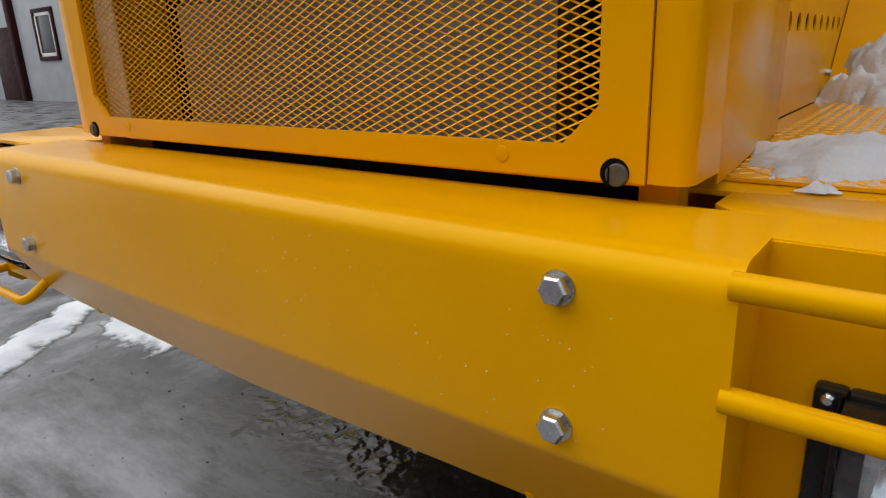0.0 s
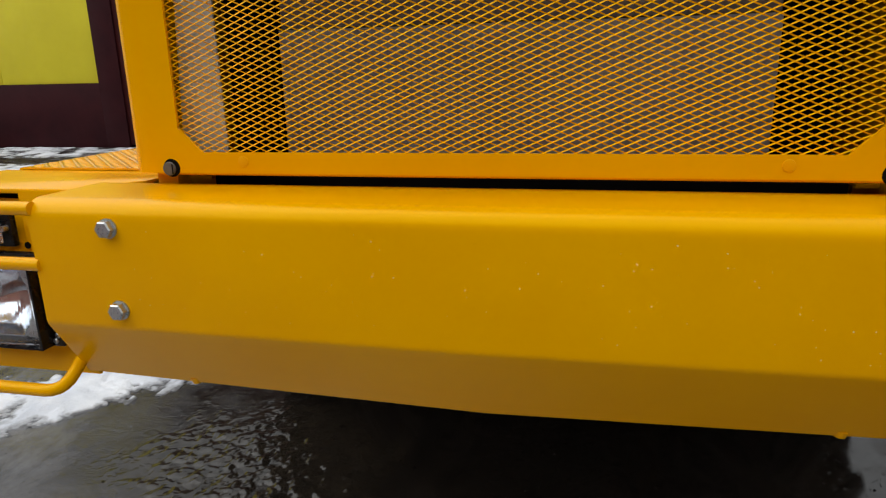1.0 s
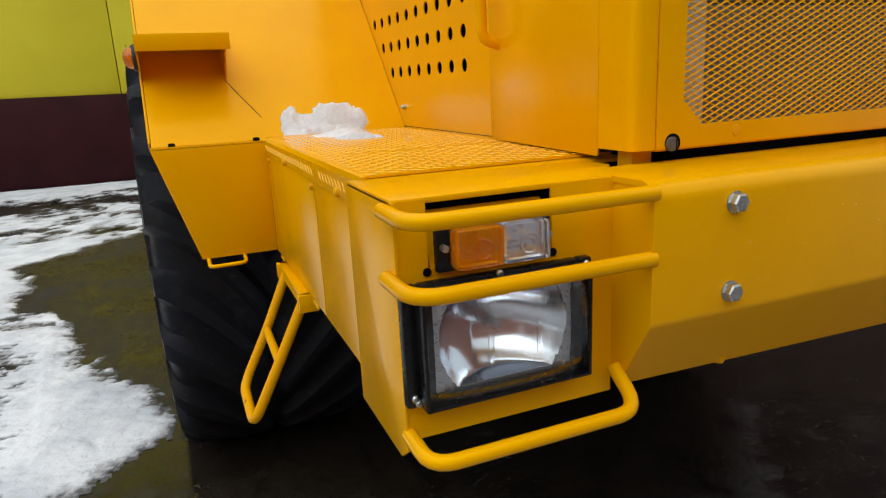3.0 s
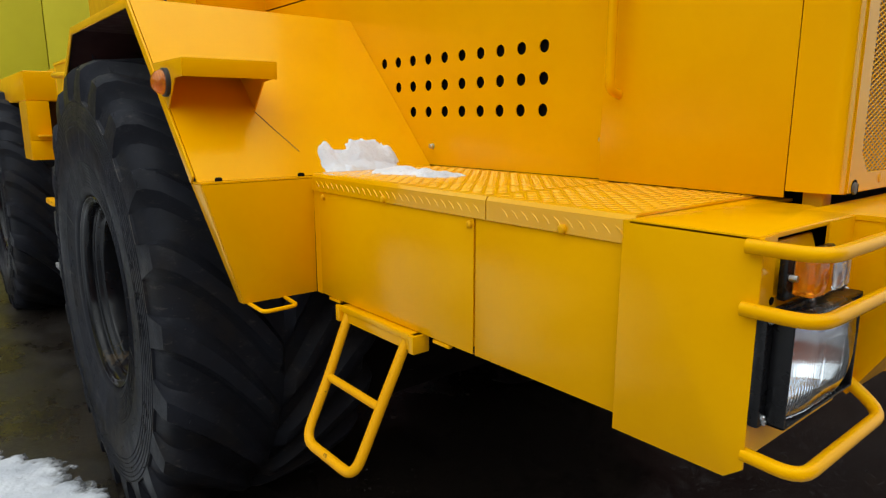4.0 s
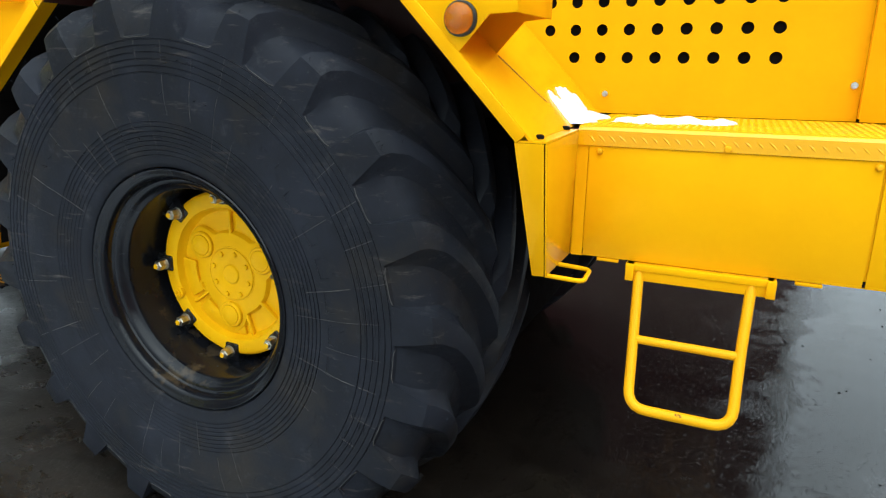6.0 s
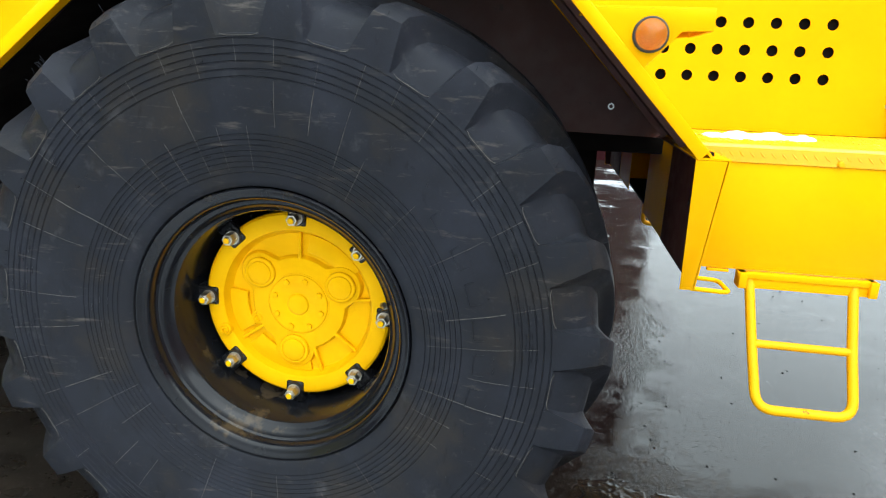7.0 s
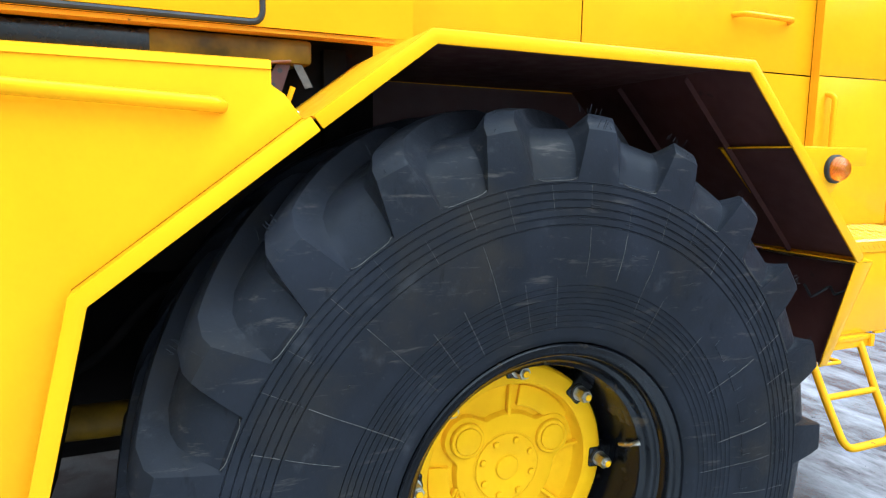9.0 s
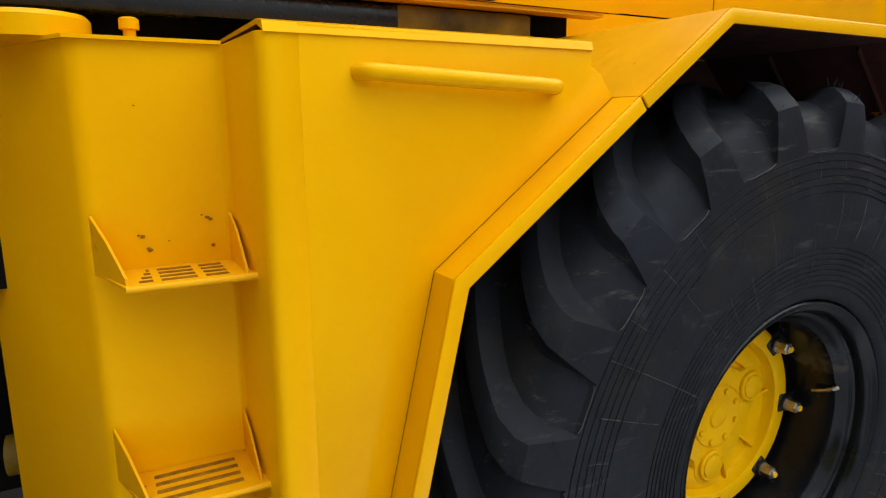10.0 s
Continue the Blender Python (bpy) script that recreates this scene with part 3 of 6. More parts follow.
for x0, x1 in ((-9.85, -6.72), (-6.71, -4.75)):
    wall_box("gate_leaf", x0, x1, 0.06, 4.4, MAROON_RED, WALL_Y - 0.02, WALL_Y + 0.06, label="steel gate leaf in red-brown paint")
wall_box("back_wall", -48, 2.0, 0.0, 6.5, WHITE_WALL, WALL_Y + 0.3, WALL_Y + 0.5)
wall_box("roof_edge", -48.3, 2.3, 6.5, 6.75, MAROON, WALL_Y - 0.3, WALL_Y + 0.6)


# unseen wall on the yard's other side, added so wet ground reflects dark
dark_wall = base("added_dark_wall", (9.15, 5, 0), "unseen high dark maroon wall added to darken ground reflections", "wall", kind="structure")
for k in range(8):
    part("wall_panel", box(N(), 9.0, 9.3, -0.3 + 2.46 * k, -0.3 + 2.46 * (k + 1) - 0.01, 0.0, 9.0, 0.01), MAROON, dark_wall)
# plain unseen wall closing the yard before the tractor, added to darken and warm its front
fence = base("unseen_front_wall", (0, -11, 0), "unseen long red-brown wall added to warm and darken front light", "wall", kind="structure")
for k in range(8):
    part("wall_panel", box(N(), -30 + 5.5 * k, -24.52 + 5.5 * k, -11.2, -11.0, 0.0, 7.0, 0.02), CONCRETE, fence)


def shop_window(x0, x1, z0, z1, trim):
    w = wall_box("window", x0, x1, z0, z1, PANE, WALL_Y - 0.03, WALL_Y - 0.01, label="dark glazed window with white frame")
    for a, b, c, d, m, y in ((x0 - 0.16, x1 + 0.16, z1, z1 + 0.16, MAROON, 0.09), (x0 - 0.16, x1 + 0.16, z0 - 0.16, z0, MAROON, 0.09),
                             (x0 - 0.16, x0, z0, z1, MAROON, 0.09), (x1, x1 + 0.16, z0, z1, MAROON, 0.09)):
        if trim:
            part("trim", box(N(), a, b, WALL_Y - y, WALL_Y, c, d, 0.01), m, w)
    f = 0.14
    for a, b, c, d in ((x0, x1, z1 - f, z1), (x0, x1, z0, z0 + f), (x0, x0 + f, z0, z1), (x1 - f, x1, z0, z1), ((x0 + x1) / 2 - 0.06, (x0 + x1) / 2 + 0.06, z0, z1))[: 4 if x1 - x0 < 3 else 5]:
        part("frame", box(N(), a, b, WALL_Y - 0.06, WALL_Y - 0.03, c, d, 0.01), WHITE_PVC, w)


shop_window(-26.0, -23.75, 1.8, 3.45, True)
shop_window(-30.5, -28.9, 1.85, 3.6, True)
shop_window(-19.1, -15.5, 4.1, 5.6, True)
wall_box("door", -35.5, -33.0, 0.0, 3.2, MAROON, WALL_Y - 0.05, label="maroon entrance door")
wall_box("downpipe", -33.0, -32.5, 0.0, 6.5, MAROON, WALL_Y - 0.25, bevel=0.08)

def lettering(text, size, at, mat, parent):
    """Flat raised letters that face -y."""
    cu = bpy.data.curves.new("lettering", "FONT")
    cu.body, cu.size, cu.extrude, cu.align_x = text, size, 0.001, "CENTER"
    tmp = bpy.data.objects.new("lettering", cu)
    bm = N()
    bm.from_mesh(bpy.data.meshes.new_from_object(tmp))
    bmesh.ops.transform(bm, matrix=Matrix.Translation(at) @ Matrix.Rotation(radians(90), 4, "X"), verts=bm.verts[:])
    bpy.data.objects.remove(tmp)
    return part("lettering", bm, mat, parent, smooth=0)


sg = base("sign_board", (-5.95, WALL_Y - 0.03, 2.30), "small square white prohibition sign on the gate", "sign")
part("panel", box(N(), -6.11, -5.79, WALL_Y - 0.036, WALL_Y - 0.022, 2.14, 2.46, 0.004), SIGN_WHITE, sg)
part("ring", turned(N(), [(WALL_Y - 0.0365, 0.125), (WALL_Y - 0.041, 0.125), (WALL_Y - 0.041, 0.100), (WALL_Y - 0.0365, 0.100)], "y", (-5.95, 0, 2.30), 32, close=False), BLACK, sg)
part("pictogram", box(N(), -6.03, -5.88, WALL_Y - 0.040, WALL_Y - 0.0365, 2.285, 2.31), BLACK, sg)
part("bar", slab(N(), [(-6.04, WALL_Y - 0.037, 2.375), (-6.02, WALL_Y - 0.037, 2.395), (-5.86, WALL_Y - 0.037, 2.225), (-5.88, WALL_Y - 0.037, 2.205)], (0, -0.006, 0)), BLACK, sg)
sg = base("sign_board", (-5.28, WALL_Y - 0.03, 2.26), "red square plate with a white disc and lettering on the gate", "sign")
part("panel", box(N(), -5.50, -5.06, WALL_Y - 0.034, WALL_Y - 0.022, 2.04, 2.48, 0.004), SIGN_RED, sg)
part("disc", turned(N(), [(WALL_Y - 0.033, 0.215), (WALL_Y - 0.039, 0.215)], "y", (-5.28, 0, 2.26), 36), SIGN_WHITE, sg)
part("divider", box(N(), -5.47, -5.09, WALL_Y - 0.042, WALL_Y - 0.039, 2.255, 2.268), SIGN_RED, sg)
lettering("B2", 0.16, (-5.28, WALL_Y - 0.040, 2.295), SIGN_RED, sg)
lettering("\u041f-II\u0430", 0.14, (-5.28, WALL_Y - 0.040, 2.125), SIGN_RED, sg)

# ---- the tractor ----
tractor = base("tractor", (XC, 2.31, 0), "freshly painted yellow articulated tractor with huge black tyres", "tractor")

# front bumper: folded steel channel
def fold(cy, cz, r, a0, a1, n=7):
    """Points of a bend round (cy, cz), from angle a0 to a1."""
    return [(cy + r * math.cos(radians(a0 + (a1 - a0) * k / n)), cz + r * math.sin(radians(a0 + (a1 - a0) * k / n))) for k in range(n + 1)]


prof = [(0.152, 1.283)] + fold(0.027, 1.256, 0.027, 90, 180) + fold(0.022, 1.1055, 0.022, 180, 211, 4) + [(0.063, 0.994), (0.071, 0.999)]
prof += [(0.012, 1.101), (0.008, 1.109), (0.008, 1.257), (0.012, 1.266), (0.024, 1.275), (0.152, 1.275)]
bm = N()
stations = [-0.848 + 1.282 * k / 16 for k in range(17)]
rings = []
for x in stations:
    sag = 1 - abs(x - XC) / 0.641  # the lower skirt reaches deepest in the middle
    rings.append([bm.verts.new((x, y, z - (0.016 * sag if z < 1.05 else 0.004 * sag if z < 1.2 else 0))) for y, z in prof])
for p, q in zip(rings, rings[1:]):
    for k in range(len(prof)):
        n = (k + 1) % len(prof)
        bm.faces.new((p[k], p[n], q[n], q[k]))
bm.faces.new(rings[0])
bm.faces.new(rings[-1])
bumper = part("front_bumper", bm, YELLOW, tractor, "folded yellow steel front bumper", smooth=25)
for mir in (False, True):
    part("end_plate", prism(N(), [(0.004, 1.268), (0.004, 1.104), (0.066, 1.0), (0.095, 1.0), (0.095, 1.275), (0.02, 1.275)], "x", -0.846, -0.839), YELLOW, bumper, mir=mir)
    for z in (1.246, 1.127):
        part("bolt", hexbolt(N(), (-0.72, 0.0, z), "y", 0.0255, 0.013), ZINC, bumper, "zinc-plated hexagon bolt", smooth=20, mir=mir)
    part("drain_tab", turned(N(), [(0.986, 0.007), (0.996, 0.011)], "z", (-0.66, 0.068, 0), 12), YELLOW, bumper, mir=mir)
# specks of frozen slush on the face
random.seed(5)
bm = N()
for _ in range(90):
    r = random.uniform(0.0003, 0.0008)
    turned(bm, [(-0.0002, r), (-0.0008, r * 0.6)], "y", (random.uniform(-0.7, 0.35), 0.0, random.uniform(1.115, 1.25)), 6)
tagged(part("slush_specks", bm, SNOW, bumper), "tiny frozen slush specks", kind="stuff")

# black rubber profile in the gap behind the bumper, under the grille; near-black colour carries the gap's shade
part("gap_seal", box(N(), -0.70, 2 * XC + 0.70, 0.168, 0.20, 1.255, 1.274, 0.004), DIRT_SHADE, tractor, "black rubber strip")
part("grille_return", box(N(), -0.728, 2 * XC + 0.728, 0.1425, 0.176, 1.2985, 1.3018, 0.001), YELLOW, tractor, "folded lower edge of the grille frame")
# near-black floor sheet: the gap's shade put into its colour
part("gap_shade_floor", box(N(), -0.745, 2 * XC + 0.745, 0.165, 0.40, 1.10, 1.115), DIRT_SHADE, tractor)

# lamp housings, decks and side boxes, both sides
X_SIDE = -1.130


def lamp_housing(mir):
    h = part("lamp_housing", prism(N(), [(-1.152, 0.085), (-0.846, 0.085), (-0.846, 0.150), (-0.806, 0.150), (-0.782, 0.176), (-0.782, 0.233), (-1.152, 0.278)], "z", 1.275, 1.283, 0.002), YELLOW, tractor,
             "yellow sheet-steel lamp housing with tubular guards", mir=mir)
    # side sheet
    part("side_sheet", prism(N(), [(0.080, 1.281), (0.080, 0.965), (0.105, 0.945), (0.289, 0.945), (0.289, 1.281)], "x", -1.152, -1.147, 0.0015), YELLOW, h, mir=mir)
    # front plate with lamp cut-outs: four strips round the lamp and flap openings
    y0, y1 = 0.082, 0.087
    lx0, lx1, lz0, lz1 = -1.125, -0.918, 1.038, 1.172
    fx0, fx1, fz0, fz1 = -1.110, -0.940, 1.197, 1.281
    for n, q in (("front_plate", (-1.150, -0.846, 0.978, lz0)), ("front_plate", (-1.150, lx0, lz0, lz1)), ("front_plate", (lx1, -0.846, lz0, lz1)),
                 ("front_plate", (-1.150, -0.846, lz1, fz0)), ("front_plate", (-1.150, fx0, fz0, 1.281)), ("front_plate", (fx1, -0.846, fz0, 1.281))):
        part(n, box(N(), q[0], q[1], y0, y1, q[2], q[3]), YELLOW, h, mir=mir)
    # flap bent inwards that carries the indicator
    part("flap", slab(N(), [(fx0 + 0.003, 0.083, fz0 - 0.002), (fx1 - 0.003, 0.083, fz0 - 0.002), (fx1 - 0.003, 0.105, 1.262), (fx0 + 0.003, 0.105, 1.262)], (0, 0.003, 0.001)), YELLOW, h, mir=mir)
    # near-black backing: the housing's inner shade put into its colour
    part("inner_shade", box(N(), -1.145, -0.85, 0.140, 0.145, 0.985, 1.27), DIRT_SHADE, h, mir=mir)
    # dark discs stand for open holes, their shade put into colour
    for x in (fx0 - 0.002, fx1 + 0.001):
        part("relief_hole", turned(N(), [(0.0805, 0.0055), (0.083, 0.0055)], "y", (x, 0, 1.193), 12), DIRT_SHADE, h, mir=mir)
    # guards
    r = 0.0099
    for z in (1.270, 1.188):
        part("guard_tube", tube(N(), [(-0.842, 0.004, z), (-1.158, 0.004, z), (-1.158, 0.098, z)], r, 16, 0.042), YELLOW, h, mir=mir)
    part("guard_tube", tube(N(), [(-0.853, 0.066, 1.022), (-0.853, 0.010, 0.982), (-1.146, 0.010, 0.982), (-1.146, 0.085, 0.986)], r, 16, 0.034), YELLOW, h, mir=mir)

    # head lamp
    bm = N()
    for x0, x1, z0, z1 in ((-1.152, -1.130, 1.029, 1.184), (-0.911, -0.889, 1.029, 1.184), (-1.1305, -0.9105, 1.029, 1.037), (-1.1305, -0.9105, 1.174, 1.184)):
        box(bm, x0, x1, 0.066, 0.0815, z0, z1, 0.004)
    lamp = part("headlamp", bm, BLACK, tractor, "rectangular headlamp with black bezel", mir=mir)
    cx, cz, w, hh = -1.0215, 1.108, 0.0955, 0.0615
    bm = N()
    for x0, x1, z0, z1 in ((-1.1360, -1.1310, 1.032, 1.180), (-0.9110, -0.9060, 1.032, 1.180), (-1.136, -0.906, 1.032, 1.0365), (-1.136, -0.906, 1.1755, 1.180)):
        box(bm, x0, x1, 0.040, 0.066, z0, z1, 0.0015)
    part("rim", bm, BLACK, lamp, mir=mir)
    bm = N()
    for x0, x1, z0, z1 in ((-1.132, cx - w, 1.036, 1.176), (cx + w, -0.910, 1.036, 1.176), (cx - w, cx + w, 1.036, cz - hh), (cx - w, cx + w, cz + hh, 1.176)):
        box(bm, x0, x1, 0.058, 0.062, z0, z1)
    part("inner_frame", bm, BLACK, lamp, "black frame behind the glass", mir=mir)
    # reflector bowl in a flat silver flange
    bowl, flange = N(), N()
    around, deep, R, flat = 160, 26, 0.0885, 0.0595

    def lamp_edge(a):
        """Mouth of the bowl: a circle cut flat above and below."""
        return (R * math.cos(a), max(-flat, min(flat, R * math.sin(a))))

    angles = [2 * math.pi * k / around for k in range(around)]
    rows = [[bowl.verts.new((cx + R * f * math.cos(a), 0.062 + 0.066 * (1 - f * f), cz + max(-flat, min(flat, R * f * math.sin(a))))) for a in angles] for f in (k / deep for k in range(1, deep + 1))]
    mid = bowl.verts.new((cx, 0.128, cz))
    for k in range(around):
        n = (k + 1) % around
        bowl.faces.new((mid, rows[0][k], rows[0][n]))
        for p, q in zip(rows, rows[1:]):
            bowl.faces.new((p[k], p[n], q[n], q[k]))
    inner, outer_ = [], []
    for a in angles:
        c, q = math.cos(a), math.sin(a)
        g = 1 / max(abs(c), abs(q))
        ex, ez = lamp_edge(a)
        inner.append(flange.verts.new((cx + ex, 0.061, cz + ez)))
        outer_.append(flange.verts.new((cx + c * g * w, 0.061, cz + q * g * hh)))
    for k in range(around):
        n = (k + 1) % around
        flange.faces.new((inner[k], inner[n], outer_[n], outer_[k]))
    part("reflector", bowl, MIRROR, lamp, "bright mirrored reflector", smooth=60, mir=mir)
    part("reflector_flange", flange, ZINC, lamp, "dull silver flange", mir=mir)
    part("bulb_shield", turned(N(), [(0.092, 0.003), (0.090, 0.008), (0.102, 0.009), (0.127, 0.010)], "y", (cx, 0, cz), 20), ZINC, lamp, mir=mir)
    # glass with moulded flutes
    bm = N()
    nx, nz = 320, 16
    front, rear = [], []
    for i in range(nx + 1):
        f, b = [], []
        for j in range(nz + 1):
            u, v = 2 * i / nx - 1, 2 * j / nz - 1
            bulge = 0.022 * (1 - 0.5 * abs(u) ** 3 - 0.5 * abs(v) ** 3)
            flute = 0.00010 * math.sin(u * 250) * (1.0 if abs(u) < 0.46 and v > -0.5 else 0.0) + (0.00005 * math.sin(u * 110) if abs(u) >= 0.46 else 0) + (0.0003 * math.sin(u * 60 + v * 30) if v < -0.62 and u > 0.15 else 0) + (0.0014 if abs(abs(u) - 0.30) < 0.03 and abs(v) < 0.35 else 0)
            x, z = cx + u * 0.1095, cz + v * 0.0700
            f.append(bm.verts.new((x, 0.052 - bulge, z)))
            b.append(bm.verts.new((x, 0.0555 - bulge + flute, z)))
        front.append(f)
        rear.append(b)
    for g in (front, rear):
        for i in range(nx):
            for j in range(nz):
                bm.faces.new((g[i][j], g[i + 1][j], g[i + 1][j + 1], g[i][j + 1]))
    edge = [(i, 0) for i in range(nx + 1)] + [(nx, j) for j in range(1, nz + 1)] + [(i, nz) for i in range(nx - 1, -1, -1)] + [(0, j) for j in range(nz - 1, 0, -1)]
    for (a, b), (c, d) in zip(edge, edge[1:] + edge[:1]):
        bm.faces.new((front[a][b], front[c][d], rear[c][d], rear[a][b]))
    glass = part("lens", bm, GLASS, lamp, "fluted clear glass lens", smooth=180, mir=mir)
    glass.visible_shadow = False
    for x, z in ((-1.142, 1.043), (-1.138, 1.036), (-1.024, 1.0345), (-0.903, 1.040), (-0.898, 1.050), (-1.024, 1.182), (-1.145, 1.176), (-0.899, 1.176)):
        part("screw", turned(N(), [(0.067, 0.0048), (0.0635, 0.0048), (0.0615, 0.003)], "y", (x, 0, z), 10), ZINC, lamp, mir=mir)

    # indicator: amber and clear halves on a black plate
    ind = part("indicator_lamp", box(N(), -1.104, -0.950, 0.068, 0.080, 1.193, 1.252, 0.003), BLACK, tractor, "amber and clear front indicator lamp", mir=mir)
    for x0, x1, m, lab in ((-1.088, -1.0285, AMBER, "amber plastic lens"), (-1.0275, -0.966, CLEAR_PLASTIC, "clear plastic lens")):
        ln = part("lens", box(N(), x0, x1, 0.040, 0.068, 1.199, 1.247, 0.004), m, ind, lab, mir=mir)
        ln.visible_shadow = False
        bm = N()
        for rad in (0.006, 0.012):
            turned(bm, [(0.0400, rad + 0.0016), (0.0388, rad), (0.0400, rad - 0.0016)], "y", ((x0 + x1) / 2, 0, 1.222), 24, close=False)
        part("moulded_ring", bm, m, ind, mir=mir)
    for x in (-1.096, -0.958):
        part("screw", turned(N(), [(0.069, 0.0045), (0.058, 0.0045)], "y", (x, 0, 1.224), 10), ZINC, ind, mir=mir)
    part("back_mirror", box(N(), -1.086, -0.968, 0.0655, 0.0675, 1.201, 1.245), MIRROR, ind, mir=mir)

    # side boxes with hinged panels
    for ya, yb in ((0.296, 0.640), (0.646, 1.262)):
        p = part("box_panel", box(N(), X_SIDE + 0.001, X_SIDE + 0.005, ya, yb, 0.959, 1.239, 0.001), YELLOW, tractor, "hinged yellow side box panel", mir=mir)
        if ya > 0.5:
            for y in (0.655, 1.236):
                part("screw", turned(N(), [(X_SIDE + 0.001, 0.008), (X_SIDE - 0.005, 0.007), (X_SIDE - 0.007, 0.004)], "x", (0, y, 1.226), 12), YELLOW_WORN, p, mir=mir)
            for y in (0.72, 1.17):
                part("hinge", box(N(), X_SIDE - 0.001, X_SIDE + 0.012, y, y + 0.055, 0.949, 0.957, 0.002), YELLOW, p, mir=mir)
    part("box_strip", box(N(), X_SIDE + 0.002, X_SIDE + 0.006, 1.264, 1.292, 0.957, 1.24), YELLOW, tractor, mir=mir)
    part("side_box", box(N(), X_SIDE + 0.007, -0.72, 0.30, 1.296, 0.958, 1.277), YELLOW, tractor, mir=mir)

    part("deck_filler", prism(N(), [(X_SIDE + 0.004, 0.2795), (-0.782, 0.2360), (-0.700, 0.2360), (-0.700, 0.300), (X_SIDE + 0.004, 0.300)], "z", 1.277, 1.2820), YELLOW, tractor, mir=mir)

    # tread plates with folded edge
    for ya, yb in ((0.282, 0.606), (0.609, 1.290)):
        lip = [(-0.70, 1.287), (X_SIDE + 0.010, 1.287), (X_SIDE + 0.002, 1.2845), (X_SIDE - 0.003, 1.277), (X_SIDE - 0.003, 1.240),
               (X_SIDE, 1.240), (X_SIDE, 1.276), (X_SIDE + 0.004, 1.2815), (X_SIDE + 0.010, 1.283), (-0.70, 1.283)]
        t = part("tread_plate", prism(N(), lip, "y", ya, yb), YELLOW_WET, tractor, "yellow chequer tread plate", mir=mir)
        bm = N()

        def stud(foot, crown):
            bm.faces.new(crown)
            for a in range(4):
                bm.faces.new((foot[a], foot[(a + 1) % 4], crown[(a + 1) % 4], crown[a]))

        ends = ((-1, 0), (0, 1), (1, 0), (0, -1))
        for k in range(int((yb - ya - 0.018) / 0.0177)):
            for c in range(22):
                x, y, s = X_SIDE + 0.018 + 0.0177 * c, ya + 0.012 + 0.0177 * k, 1 if (k + c) % 2 else -1
                dx, dy, wx, wy = 0.0072, 0.0072 * s, 0.0021, -0.0021 * s
                stud([bm.verts.new((x + a * dx + b * wx, y + a * dy + b * wy, 1.2868)) for a, b in ends],
                     [bm.verts.new((x + a * dx * 0.6 + b * wx * 0.4, y + a * dy * 0.6 + b * wy * 0.4, 1.28805)) for a, b in ends])
        for k in range(int((yb - ya - 0.03) / 0.025)):  # slanting studs on the folded edge
            y = ya + 0.0245 + 0.025 * k
            stud([bm.verts.new((X_SIDE - 0.003, y + a * 0.009 + b * 0.002, 1.259 + a * 0.008 - b * 0.002)) for a, b in ends],
                 [bm.verts.new((X_SIDE - 0.0044, y + a * 0.006 + b * 0.001, 1.259 + a * 0.006 - b * 0.001)) for a, b in ends])
        tagged(part("tread_pattern", bm, YELLOW_WET, t, smooth=0, mir=mir), kind="stuff")
        for y in ((0.42,) if ya < 0.5 else (0.95,)):
            part("screw", turned(N(), [(X_SIDE - 0.002, 0.009), (X_SIDE - 0.008, 0.008), (X_SIDE - 0.010, 0.005)], "x", (0, y, 1.247), 12), YELLOW_WORN, t, mir=mir)


for mir in (False, True):
    lamp_housing(mir)

# ---- hood ----
HOOD_TOP = 2.30
# grille frame plate with chamfered opening
gx0, gx1, gz0, gz1, ch = -0.7315, 2 * XC + 0.7315, 1.302, 2.22, 0.036
ox0, ox1, oz0, oz1 = -0.686, 2 * XC + 0.686, 1.334, 2.16
bm = N()
outer = [(gx0, gz0), (ox0 + ch, gz0), (ox1 - ch, gz0), (gx1, gz0), (gx1, oz0 + ch), (gx1, oz1 - ch), (gx1, gz1), (ox1 - ch, gz1), (ox0 + ch, gz1), (gx0, gz1), (gx0, oz1 - ch), (gx0, oz0 + ch)]
inner = [None, (ox0 + ch, oz0), (ox1 - ch, oz0), None, (ox1, oz0 + ch), (ox1, oz1 - ch), None, (ox1 - ch, oz1), (ox0 + ch, oz1), None, (ox0, oz1 - ch), (ox0, oz0 + ch)]


def grille_faces(y):
    o = [bm.verts.new((p[0], y, p[1])) for p in outer]
    i = [bm.verts.new((p[0], y, p[1])) if p else None for p in inner]
    loop = [k for k in range(12) if i[k]]
    for a, b in zip(loop, loop[1:] + loop[:1]):
        run = [k % 12 for k in range(a, b + 1 if b > a else b + 13)]
        bm.faces.new([o[k] for k in run] + [i[b], i[a]])
    return o, [i[k] for k in loop]


(of, inf), (ob_, inb) = grille_faces(0.136), grille_faces(0.142)
for p, q in ((of, ob_), (inf, inb)):
    for k in range(len(p)):
        bm.faces.new((p[k], p[(k + 1) % len(p)], q[(k + 1) % len(p)], q[k]))
grille = part("grille", bm, YELLOW, tractor, "yellow grille frame with expanded metal mesh", smooth=20)
# expanded metal mesh
PX, PZ = 0.0215, 0.0047
bm = N()


def strand(p, q, w=0.0009, d=0.0008):
    d2 = Vector((q[0] - p[0], q[1] - p[1])).normalized()
    nx, nz = -d2.y * w, d2.x * w
    v = [bm.verts.new((a[0] + s * nx, 0.142 + y, a[1] + s * nz)) for a in (p, q) for s, y in ((-1, -d), (1, d * 0.2), (1, d), (-1, d))]
    for k in range(4):
        bm.faces.new((v[k], v[(k + 1) % 4], v[4 + (k + 1) % 4], v[4 + k]))


